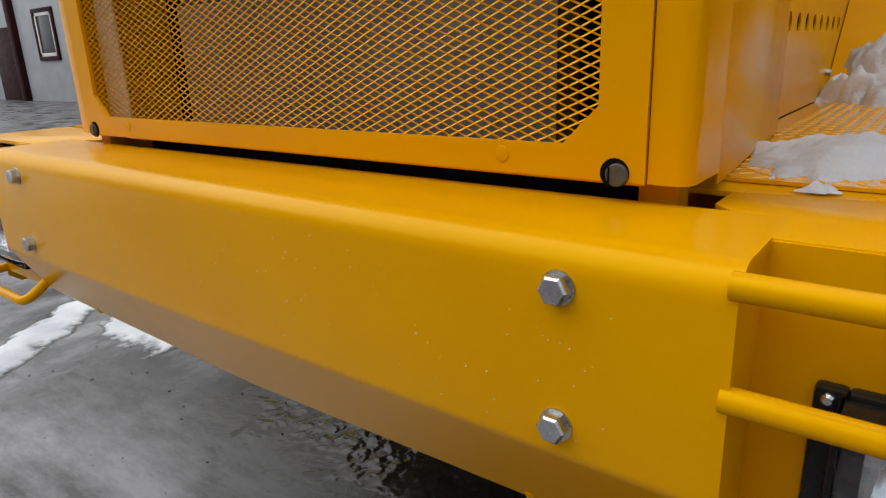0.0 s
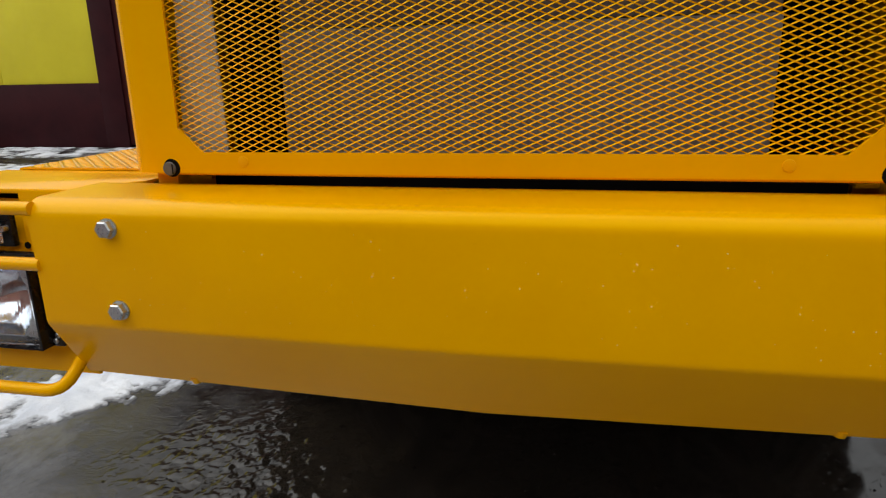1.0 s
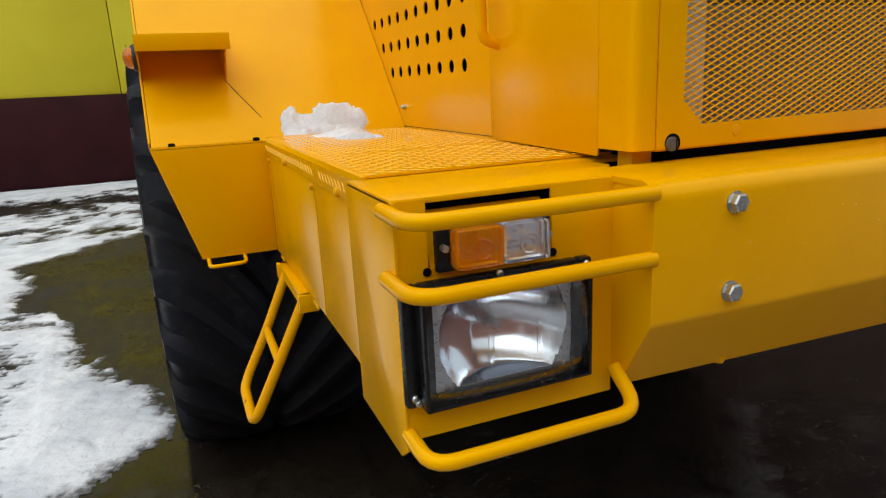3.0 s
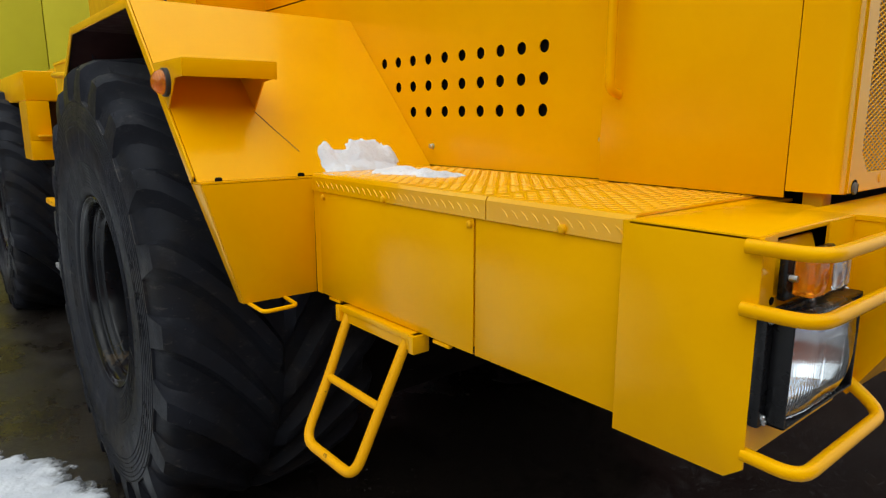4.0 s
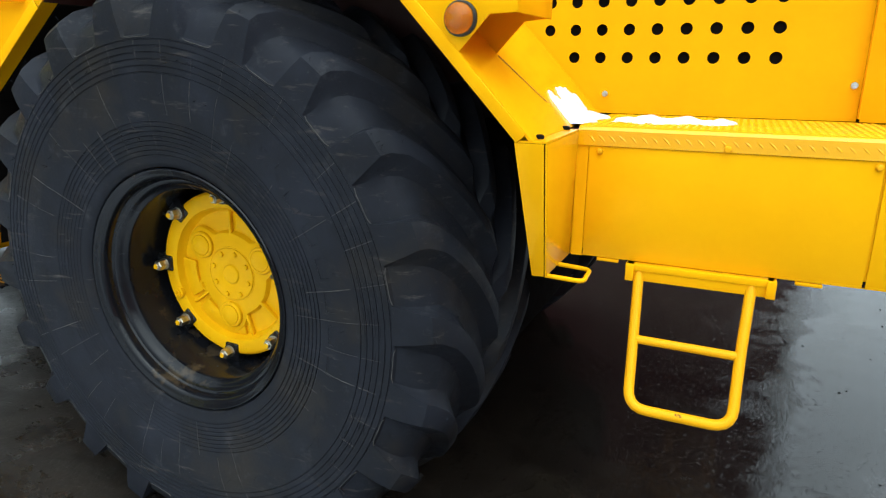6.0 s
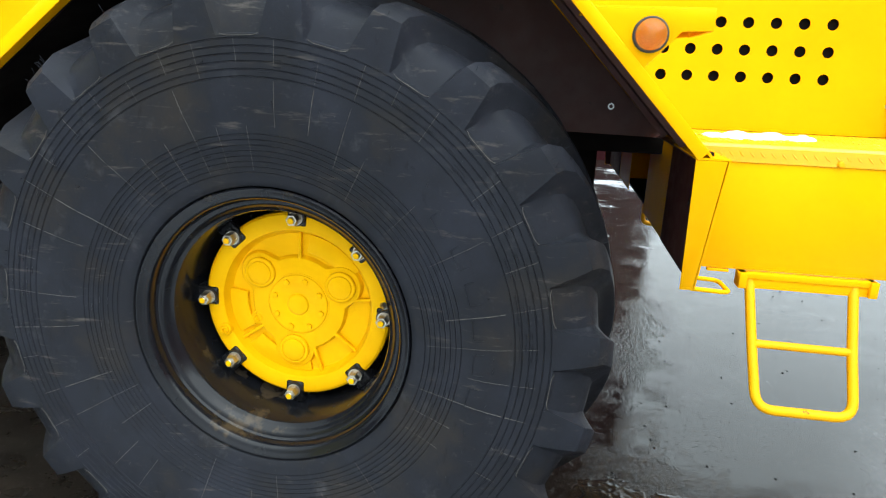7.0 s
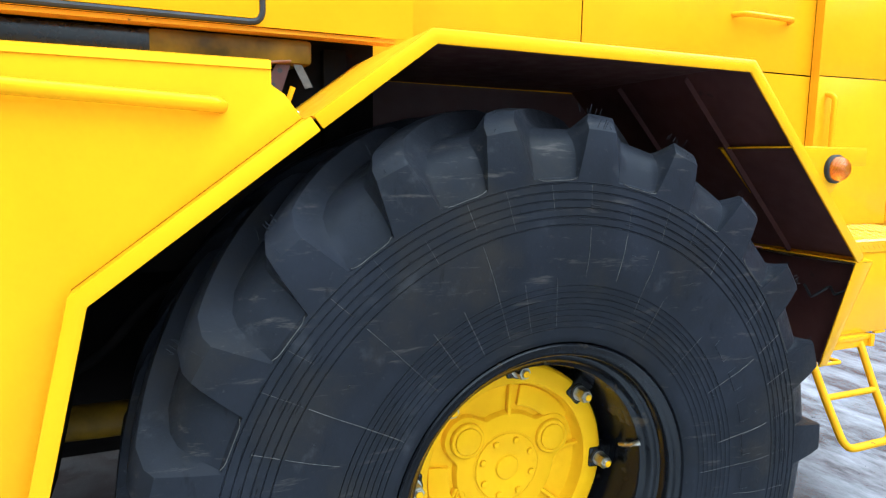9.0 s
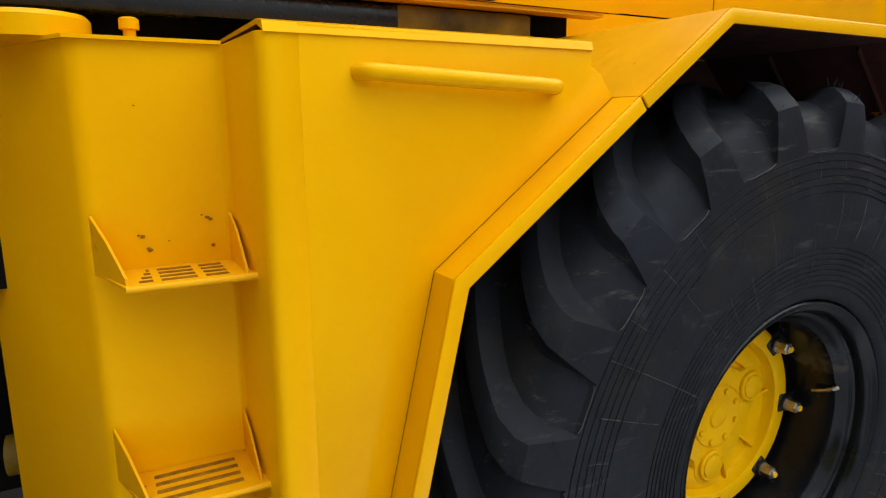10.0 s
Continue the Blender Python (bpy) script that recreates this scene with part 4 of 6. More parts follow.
rows, cols = int(0.52 / PZ), int((ox1 - ox0) / PX) + 1
for j in range(rows + 32):
    for i in range(cols):
        x, z = ox0 + i * PX, oz0 - 0.004 + j * PZ
        a = (x + (PX / 2 if j % 2 else 0), z)
        for s in (-1, 1):
            b = (a[0] + s * PX / 2, z + PZ)
            m = ((a[0] + b[0]) / 2, (a[1] + b[1]) / 2)
            if ox0 - 0.002 < m[0] < ox1 + 0.002 and m[1] < oz1 + 0.003 and (m[0] - ox0) + (m[1] - oz0) > ch - 0.004 and (ox1 - m[0]) + (m[1] - oz0) > ch - 0.004:
                strand(a, b)
tagged(part("mesh", bm, YELLOW, grille, "diamond expanded metal mesh", smooth=0), kind="stuff")
for mir in (False, True):
    # corner columns, rounded
    bm = N()
    cprof = [(-0.733, 0.139), (-0.757, 0.139), (-0.763, 0.1405), (-0.768, 0.145), (-0.7705, 0.152), (-0.771, 0.160), (-0.771, 0.222), (-0.760, 0.222), (-0.733, 0.20)]
    part("corner_column", prism(bm, cprof, "z", 1.302, 2.26), YELLOW, tractor, smooth=50, mir=mir)
    # dark disc in place of an open notch, its shade put into colour
    part("notch", turned(N(), [(0.1362, 0.0140), (0.1352, 0.0138)], "y", (-0.7035, 0, 1.3100), 28), DIRT_SHADE, grille, "dark disc for the open round notch", mir=mir)
    latch = part("latch", turned(N(), [(0.1356, 0.0105), (0.1325, 0.0105), (0.1315, 0.0095), (0.1312, 0.004)], "y", (-0.7065, 0, 1.3090), 24), GREY_DULL, grille, "dull steel quarter-turn latch", mir=mir)
    part("latch_slot", box(N(), -0.7005, -0.6990, 0.1306, 0.1314, 1.3015, 1.3165), DIRT_SHADE, latch, mir=mir)
    part("rivet", turned(N(), [(0.136, 0.0085), (0.1348, 0.0080), (0.1342, 0.004)], "y", (-0.583, 0, 1.3205), 14), YELLOW_WORN, grille, mir=mir)
    part("foot_bracket", box(N(), -0.752, -0.715, 0.165, 0.20, 1.250, 1.302, 0.003), YELLOW_WORN, tractor, mir=mir)
    # front side panel
    part("hood_front_panel", slab(N(), [(-0.770, 0.2245, 1.2895), (-0.736, 0.652, 1.2895), (-0.736, 0.652, 1.878), (-0.770, 0.2245, 1.878)], (0.004, 0, 0), 0.001), YELLOW, tractor, mir=mir)
    part("hood_front_panel", slab(N(), [(-0.770, 0.2245, 1.882), (-0.736, 0.652, 1.882), (-0.736, 0.652, HOOD_TOP), (-0.770, 0.2245, HOOD_TOP)], (0.004, 0, 0), 0.001), YELLOW, tractor, mir=mir)
    part("panel_return", box(N(), -0.7355, -0.70, 0.652, 0.655, 1.297, HOOD_TOP), YELLOW, tractor, mir=mir)
    part("grab_handle", tube(N(), [(-0.735, 0.605, 1.478), (-0.775, 0.605, 1.490), (-0.775, 0.605, 1.80), (-0.735, 0.605, 1.812)], 0.0105, 16, 0.03), YELLOW, tractor, "vertical tubular grab handle", mir=mir)
    # perforated side panel
    XH, T = -0.697, 0.003
    bm = N()
    pitch, hole_r, y_first, z_first = 0.0787, 0.0165, 0.866, 1.4495
    ya, za = y_first - pitch / 2, z_first - pitch / 2
    ny, nz = 10, 3
    yb, zb = ya + ny * pitch, za + nz * pitch

    def quad(x, y0, y1, z0, z1):
        bm.faces.new([bm.verts.new(p) for p in ((x, y0, z0), (x, y1, z0), (x, y1, z1), (x, y0, z1))])

    for y0, y1, z0, z1 in ((0.655, 2.47, 1.288, za), (0.655, 2.47, zb, 1.879), (0.655, ya, za, zb), (yb, 2.47, za, zb)):
        quad(XH, y0, y1, z0, z1)
    for j in range(nz):
        for i in range(ny):
            y0, z0 = ya + i * pitch, za + j * pitch
            if i >= 8 + j:
                quad(XH, y0, y0 + pitch, z0, z0 + pitch)
                continue
            c, seg = Vector((XH, y0 + pitch / 2, z0 + pitch / 2)), 16
            hp = [(math.cos(2 * math.pi * (k + 0.5) / seg), math.sin(2 * math.pi * (k + 0.5) / seg)) for k in range(seg)]
            rim = [bm.verts.new(c + Vector((0, a * hole_r, b * hole_r))) for a, b in hp]
            back = [bm.verts.new(c + Vector((T, a * hole_r, b * hole_r))) for a, b in hp]
            sq = [bm.verts.new(c + Vector((0, a / max(abs(a), abs(b)) * pitch / 2, b / max(abs(a), abs(b)) * pitch / 2))) for a, b in hp]
            corner = {k: bm.verts.new(c + Vector((0, sy * pitch / 2, sz * pitch / 2))) for k, sy, sz in ((1, 1, 1), (5, -1, 1), (9, -1, -1), (13, 1, -1))}
            for k in range(seg):
                n = (k + 1) % seg
                f = [rim[k], sq[k]] + ([corner[k]] if k in corner else []) + [sq[n], rim[n]]
                bm.faces.new(f)
                bm.faces.new((rim[k], rim[n], back[n], back[k]))
    bmesh.ops.remove_doubles(bm, verts=bm.verts[:], dist=0.0001)
    hp_ = part("hood_side_panel", bm, YELLOW, tractor, "perforated yellow hood side panel", smooth=0, mir=mir)
    part("hood_upper_panel", box(N(), XH - 0.001, XH + 0.003, 0.655, 1.748, 1.884, HOOD_TOP, 0.001), YELLOW, tractor, mir=mir)
    part("hood_upper_panel", box(N(), XH - 0.001, XH + 0.003, 1.753, 2.47, 1.884, HOOD_TOP, 0.001), YELLOW, tractor, mir=mir)
    # near-black sheet puts the shade behind the perforations into colour
    part("hood_shade_sheet", box(N(), XH + 0.012, XH + 0.016, 0.30, 2.45, 1.20, HOOD_TOP - 0.02), DIRT_SHADE, tractor, mir=mir)
    for y, z in ((1.317, 1.345), (0.672, 1.380)):
        part("screw", hexbolt(N(), (XH, y, z), "x", 0.016, 0.012), ZINC, hp_, smooth=20, mir=mir)
    part("grab_handle", tube(N(), [(XH, 1.09, 2.075), (XH - 0.04, 1.07, 2.075), (XH - 0.04, 0.82, 2.075), (XH, 0.80, 2.075)], 0.010, 16, 0.025), YELLOW, tractor, "horizontal tubular grab handle", mir=mir)
part("hood_top", box(N(), XC - 0.52, XC + 0.52, 0.15, 2.46, HOOD_TOP, HOOD_TOP + 0.01, 0.004), YELLOW, tractor)
part("grille_header", box(N(), gx0, gx1, 0.138, 0.20, gz1 + 0.002, HOOD_TOP, 0.004), YELLOW, tractor)
# what shows behind the mesh
part("upper_core", box(N(), -0.56, 0.172, 0.255, 0.30, 1.515, 2.2), CORE_BROWN, tractor, "darker brown band above the radiator")
part("radiator", box(N(), -0.56, 0.172, 0.245, 0.30, 1.312, 1.512), RADIATOR, tractor, "dusty grey-brown radiator core")
part("radiator_shroud", prism(N(), [(-0.700, 1.305), (-0.622, 1.305), (-0.630, 1.95), (-0.662, 1.95)], "y", 0.165, 0.169), GREY_PANEL, tractor, "pale grey shroud plate")
# near-black sheets behind gap and radiator put the shade there into colour
part("gap_shade_back", box(N(), -0.69, 2 * XC + 0.69, 0.232, 0.24, 1.10, 1.312), DIRT_SHADE, tractor)
part("hood_shade_back", box(N(), -0.69, 2 * XC + 0.69, 0.40, 0.42, 1.2, HOOD_TOP - 0.02), DIRT_SHADE, tractor)

# ---- front wheel arch ----
XF = -1.430


def offset_line(pts, d):
    """A polyline in (y, z) moved to its left by d, with mitred corners."""
    P = [Vector(p) for p in pts]
    out = []
    for i, p in enumerate(P):
        dirs = [(P[i] - P[i - 1]).normalized()] if i else []
        dirs += [(P[i + 1] - P[i]).normalized()] if i + 1 < len(P) else []
        ns = [Vector((-u.y, u.x)) for u in dirs]
        n = sum(ns, Vector((0, 0))).normalized()
        out.append(p + n * d / n.dot(ns[0]))
    return out


def strip(bm, a, b, x0, x1, bevel=0.0):
    """A band between two polylines in (y, z), thick from x0 to x1."""
    poly = [tuple(p) for p in a] + [tuple(p) for p in reversed(b)]
    return prism(bm, poly, "x", x0, x1, bevel)


ARCH = [(1.352, 1.271), (1.790, 1.738), (2.570, 1.738), (2.782, 1.578)]
for mir in (False, True):
    out_line, in_line = offset_line(ARCH, 0.028), offset_line(ARCH, 0.022)
    down = (Vector(ARCH[0]) - Vector(ARCH[1])).normalized() * 0.017  # the sheet runs down to the box
    out_sheet, in_sheet = [out_line[0] + down] + out_line[1:3], [in_line[0] + down] + in_line[1:3]
    arch = part("wheel_arch", strip(N(), out_sheet, in_sheet, XF + 0.004, -0.699), YELLOW, tractor, "angular yellow sheet-steel wheel arch", smooth=20, mir=mir)
    part("arch_rear_slope", strip(N(), out_line[2:], in_line[2:], XF + 0.004, -0.90), YELLOW_WORN, arch, mir=mir)
    part("arch_lip", strip(N(), out_line, [Vector(p) for p in ARCH], XF - 0.004, XF + 0.003, 0.0028), YELLOW, arch, smooth=40, mir=mir)
    in2 = offset_line(ARCH, 0.0215)
    in3 = offset_line(ARCH, 0.0195)
    part("arch_liner", strip(N(), in2, in3, XF + 0.006, -0.70), PRIMER, arch, "brown primer underside", mir=mir)
    for x in (-1.22, -0.95):
        rib = offset_line(ARCH[:2], 0.019), offset_line(ARCH[:2], 0.004)
        part("arch_rib", strip(N(), rib[0], rib[1], x, x + 0.006), PRIMER, arch, mir=mir)
    part("washer", turned(N(), [(-0.7125, 0.010), (-0.7145, 0.010), (-0.7145, 0.006), (-0.7125, 0.006)], "x", (0, 1.479, 1.345), 20, close=False), ZINC, arch, "pale steel washer", mir=mir)
    part("arch_inner_wall", prism(N(), [(1.31, 1.255), (1.785, 1.752), (2.57, 1.755), (2.80, 1.58), (2.80, 0.96), (2.62, 0.96), (2.31, 0.99), (2.0, 0.96), (1.78, 0.96), (1.74, 1.262)], "x", -0.712, -0.704), PRIMER, arch, mir=mir)
    # lower front box of the arch
    lb = part("arch_front_box", slab(N(), [(XF, 1.286, 1.272), (-1.128, 1.290, 1.272), (-1.128, 1.296, 0.957), (-1.336, 1.299, 0.957)], (0, 0.004, 0), 0.001), YELLOW, tractor, "tapered yellow box before the wheel", mir=mir)
    part("side_flange", slab(N(), [(XF - 0.001, 1.2925, 1.272), (XF - 0.001, 1.357, 1.272), (-1.338, 1.333, 0.955), (-1.338, 1.3045, 0.956)], (0.004, 0, 0), 0.001), YELLOW, lb, mir=mir)
    part("top_flange", slab(N(), [(XF, 1.2865, 1.273), (-1.128, 1.2905, 1.273), (-1.128, 1.350, 1.273), (XF, 1.357, 1.273)], (0, 0, 0.004)), YELLOW, lb, mir=mir)
    part("box_liner", slab(N(), [(XF + 0.006, 1.2990, 1.270), (-0.86, 1.2990, 1.270), (-0.86, 1.303, 0.96), (-1.332, 1.3045, 0.96)], (0, 0.002, 0)), PRIMER, lb, "brown primer inside", mir=mir)
    part("flange_liner", slab(N(), [(XF + 0.005, 1.300, 1.2700), (-0.86, 1.300, 1.2700), (-0.86, 1.350, 1.2700), (XF + 0.005, 1.354, 1.2700)], (0, 0, 0.002)), PRIMER, lb, mir=mir)
    part("flange_liner", slab(N(), [(XF + 0.0042, 1.301, 1.268), (XF + 0.0042, 1.355, 1.268), (-1.3325, 1.332, 0.958), (-1.3325, 1.306, 0.958)], (0.002, 0, 0)), PRIMER, lb, mir=mir)
    part("box_back", slab(N(), [(-0.859, 1.2985, 1.268), (-0.45, 1.2985, 1.268), (-0.45, 1.3000, 0.962), (-0.859, 1.3000, 0.962)], (0, 0.003, 0)), YELLOW, lb, mir=mir)
    part("cable", tube(N(), [(-1.40, 1.31, 1.20), (-1.36, 1.33, 1.17), (-1.33, 1.31, 1.19), (-1.29, 1.33, 1.15), (-1.25, 1.31, 1.18)], 0.004, 6, 0.01), SEAL, lb, mir=mir)
    part("tie_wire", tube(N(), [(XF + 0.01, 1.34, 1.268), (-1.20, 1.325, 1.262), (-1.0, 1.33, 1.275)], 0.003, 6), STEEL, lb, mir=mir)
    for x in (-1.375, -1.15):
        part("screw", turned(N(), [(1.276, 0.010), (1.284, 0.009), (1.286, 0.006)], "z", (x, 1.318, 0), 10), DIRT_SHADE, lb, mir=mir)
    part("small_loop", tube(N(), [(-1.322, 1.305, 0.955), (-1.322, 1.215, 0.952), (-1.226, 1.220, 0.952), (-1.222, 1.300, 0.955)], 0.0055, 16, 0.02), YELLOW, lb, mir=mir)

    part("paint_crack", tube(N(), [(-1.202, 1.480, 1.4495), (-1.190, 1.464, 1.4325), (-1.166, 1.432, 1.3985), (-1.146, 1.408, 1.3725), (-1.122, 1.377, 1.3395)], 0.0011, 5), PRIMER, arch, "dark crack in the paint", mir=mir)

    # bracket shelf with the side marker
    br = part("marker_bracket", prism(N(), [(-1.428, 1.358), (-1.186, 1.358), (-1.186, 1.62), (-1.428, 1.62)], "z", 1.570, 1.575, 0.001), YELLOW, tractor, "yellow bracket shelf on the arch", mir=mir)
    part("front_edge", box(N(), -1.428, -1.186, 1.357, 1.362, 1.530, 1.5735, 0.001), YELLOW, br, mir=mir)
    gus = [(1.622, 1.572), (1.359, 1.572), (1.359, 1.530), (1.418, 1.528), (1.492, 1.447)]
    part("gusset", prism(N(), gus, "x", -1.431, -1.427, 0.001), YELLOW, br, mir=mir)
    part("gusset", prism(N(), [(1.622, 1.569), (1.363, 1.569), (1.363, 1.531), (1.418, 1.526), (1.492, 1.447)], "x", -1.199, -1.195), YELLOW, br, mir=mir)
    mk = part("side_marker", turned(N(), [(-1.430, 0.036), (-1.440, 0.036), (-1.442, 0.034)], "x", (0, 1.480, 1.520), 28), SEAL, tractor, "round amber side marker lamp", mir=mir)
    dome = [(-1.4425, 0.031)] + [(-1.4425 - 0.026 * math.sin(a), 0.031 * math.cos(a)) for a in (0.25, 0.5, 0.75, 1.0, 1.25, 1.45)]
    dm = part("lens", turned(N(), dome, "x", (0, 1.480, 1.520), 28), AMBER, mk, "amber lens", smooth=60, mir=mir)
    dm.visible_shadow = False
    bm = N()
    for a in (0.3, 0.55, 0.8, 1.05):
        x, r = -1.4425 - 0.0262 * math.sin(a), 0.031 * math.cos(a)
        turned(bm, [(x + 0.001, r + 0.0012), (x - 0.0012, r + 0.0004), (x - 0.0012, r - 0.001)], "x", (0, 1.480, 1.520), 28, close=False)
    part("lens_ring", bm, AMBER, mk, mir=mir)
    part("mirror_cup", turned(N(), [(-1.4415, 0.030), (-1.4417, 0.030)], "x", (0, 1.480, 1.520), 20), MIRROR, mk, mir=mir)

    # folding step ladder under the side box
    lad = part("step_ladder", tube(N(), [(-1.128, 1.118, 0.948), (-1.205, 1.108, 0.785), (-1.283, 1.098, 0.640), (-1.283, 0.868, 0.640), (-1.208, 0.868, 0.785), (-1.128, 0.862, 0.948)], 0.0125, 16, 0.045), YELLOW_WORN, tractor, "tubular yellow folding ladder", mir=mir)
    part("rung", tube(N(), [(-1.205, 1.108, 0.785), (-1.208, 0.868, 0.785)], 0.0105, 16), YELLOW_WORN, lad, mir=mir)
    part("hinge_bar", box(N(), -1.150, -1.118, 0.815, 1.150, 0.940, 0.957, 0.003), YELLOW, lad, mir=mir)
    part("hinge_plate", box(N(), -1.145, -1.141, 0.83, 1.135, 0.915, 0.942, 0.001), YELLOW, lad, mir=mir)
    for y in (0.822, 1.138):
        part("hinge_ear", box(N(), -1.156, -1.110, y - 0.010, y + 0.010, 0.915, 0.957, 0.002), YELLOW, lad, mir=mir)

# ---- wheels ----
TR, SIDE = 0.848, -0.345  # tread radius, place of the outer side wall from the tyre's middle
WX = -1.135               # the tyre's middle, world x


def tyre_mesh():
    bm = N()
    seg = 192
    half = [(-0.300, 0.3585), (-0.3270, 0.3592), (-0.3350, 0.3610), (-0.3400, 0.3665), (-0.3438, 0.376), (-0.3460, 0.388)]
    r = 0.393
    while r < 0.485:  # fine moulded rings next to the rim
        bulge = -0.3456 - 0.0205 * math.sin((r - 0.38) / 0.30 * math.pi / 2)
        half += [(bulge, r), (bulge - 0.0009, r + 0.0012), (bulge + 0.0014, r + 0.0022), (bulge + 0.0014, r + 0.0028), (bulge, r + 0.0038)]
        r += 0.0124
    half += [(-0.3600, 0.51), (-0.3650, 0.54), (-0.3662, 0.57), (-0.3655, 0.595)]
    r = 0.604
    while r < 0.688:  # rings under the shoulder
        b = -0.3652 + 0.05 * (r - 0.604)
        half += [(b, r), (b - 0.0010, r + 0.0013), (b + 0.0016, r + 0.0024), (b + 0.0016, r + 0.0030), (b, r + 0.0042)]
        r += 0.0162
    half += [(-0.3606, 0.690)]
    for sx in (1, -1):
        rings = []
        for k in range(seg):
            c, s = math.cos(2 * math.pi * k / seg), math.sin(2 * math.pi * k / seg)
            rings.append([bm.verts.new((sx * x, c * r, s * r)) for x, r in half])
        for k in range(seg):
            p, q = rings[k], rings[(k + 1) % seg]
            for j in range(len(half) - 1):
                bm.faces.new((p[j], p[j + 1], q[j + 1], q[j]))
    # lugs and the scooped pockets between them, one relief sheet a side
    lugs, steps = 22, 12
    top = [(-0.3606, 0.690), (-0.3605, 0.696), (-0.3603, 0.705), (-0.3595, 0.730), (-0.3578, 0.755), (-0.3550, 0.775), (-0.3522, 0.7935), (-0.3345, 0.8110), (-0.300, 0.830)]
    low = [(-0.3606, 0.690), (-0.3600, 0.6945), (-0.3525, 0.6985), (-0.3480, 0.7120), (-0.3420, 0.7320), (-0.3335, 0.7510), (-0.3205, 0.7690), (-0.2980, 0.7850), (-0.262, 0.7965)]
    lead = len(top) - 1
    for k in range(1, steps + 1):
        t = k / steps
        top.append((-0.300 * (1 - t), 0.830 + 0.018 * (1 - (1 - t) ** 2)))
        low.append((-0.262 * (1 - t), 0.7965 + 0.0115 * t))
    pitch = 2 * math.pi / lugs
    for side in (-1, 1):
        rows = []
        for m, ((xt, rt), (xl, rl)) in enumerate(zip(top, low)):
            t, swept = max(0.0, (m - lead) / steps), max(0.0, (0.345 + xt) / 0.345)
            turn = -(0.16 * swept + 0.30 * swept ** 1.6)
            wide = np.interp(m, [0, 2, 4, 6, 8, len(top)], [0.054, 0.051, 0.042, 0.034, 0.032, 0.030]) / rt  # half width of the crown
            foot = wide + np.interp(m, [0, 2, 4, 8, len(top)], [0.002, 0.004, 0.016, 0.042, 0.044]) / rt
            fade = 1.0 if t < 0.9 else (1 - t) * 10
            rest = pitch / 2
            flank = []
            for slope, bend, trim in ((1.5, 1.25, 0.007), (0.55, 1.6, 0.001)):  # long hollow front flank, steep rear flank
                e = wide - trim * max(0.0, 1 - m / 8) / rt
                f = e + (foot - wide) * slope
                flank.append([(e - 0.004, 1.0), (e, 0.985)] + [(e + (f - e) * q, (1 - q) ** bend) for q in (0.1, 0.25, 0.45, 0.7)] + [(f, 0.0), ((f + rest) / 2, -0.02)])
            cols = [(-a, h) for a, h in reversed(flank[0])] + [(0.0, 1.0)] + flank[1] + [(rest, -0.03)]
            ring = []
            for n in range(lugs):
                th0 = pitch * (n + (0.5 if side > 0 else 0.0)) + radians(100.9) + turn
                for a, h in cols:
                    h *= fade
                    x, r = xl + (xt - xl) * h, rl + (rt - rl) * h
                    ring.append(bm.verts.new((-x if side > 0 else x, -math.cos(th0 + a) * r, math.sin(th0 + a) * r)))
            rows.append(ring)
        for p, q in zip(rows, rows[1:]):
            n = len(p)
            for j in range(n):
                bm.faces.new((p[j], p[(j + 1) % n], q[(j + 1) % n], q[j]))
    # raised marking on the side wall, as plain blocks
    for n, (w, hh) in enumerate(((0.055, 0.070),) * 6):
        a0 = radians(36) - n * radians(9.5)
        pts = []
        for da, r in ((-w / 2, 0.512), (w / 2, 0.512), (w / 2, 0.512 + hh), (-w / 2, 0.512 + hh), (-w / 2, 0.512)):
            a = a0 + da / 0.55
            pts.append((-0.3640, -math.cos(a) * r, math.sin(a) * r))
        tube(bm, pts, 0.0009, 4)
    # short raised dashes in rows, broken into patches
    random.seed(21)
    for spot in range(44):
        a0 = 2 * math.pi * (spot + 0.3) / 44
        for rows, level in (((0.617, 0.631, 0.645, 0.659, 0.673), lambda r: -0.3662 + 0.05 * (r - 0.604)), ((0.420, 0.440, 0.460, 0.480), lambda r: -0.3462 - 0.0205 * math.sin((r - 0.38) / 0.30 * math.pi / 2))):
            dense = noise.noise(Vector((2.2 * math.cos(a0), 2.2 * math.sin(a0), rows[0] * 9)))
            for r in rows:
                for off in (-0.035, 0.0, 0.045):
                    if random.random() < 0.30 + 0.9 * dense + (0.2 if off == 0.0 else -0.1):
                        a, w = a0 + off + 0.10 * (r - 0.5), random.uniform(0.007, 0.012) / r
                        tube(bm, [(level(r), -math.cos(a + d) * r, math.sin(a + d) * r) for d in (-w, w)], 0.0011, 4)
    # moulding hairs
    random.seed(11)
    for _ in range(240):
        r = random.choice((0.83, 0.83, 0.798, 0.69, 0.645, 0.56))
        a = random.uniform(0, 2 * math.pi) if r < 0.75 else radians(100.9) + pitch * random.randrange(lugs) + random.uniform(-0.035, 0.035)
        x = {0.83: -0.300, 0.798: -0.349, 0.69: -0.361, 0.645: -0.364, 0.56: -0.366}[r]
        p = Vector((x, -math.cos(a) * r, math.sin(a) * r))
        out = Vector((0, p.y, p.z)).normalized() * 0.012 if r > 0.75 else Vector((-0.008, 0, 0))
        tube(bm, [p, p + out + Vector((random.uniform(-0.006, 0.002), random.uniform(-0.006, 0.006), random.uniform(-0.008, 0.008)))], 0.0006, 3)
    # weight flattens the foot
    for v in bm.verts:
        if v.co.z < -0.795:
            v.co.z = -0.795 + (v.co.z + 0.795) * 0.08
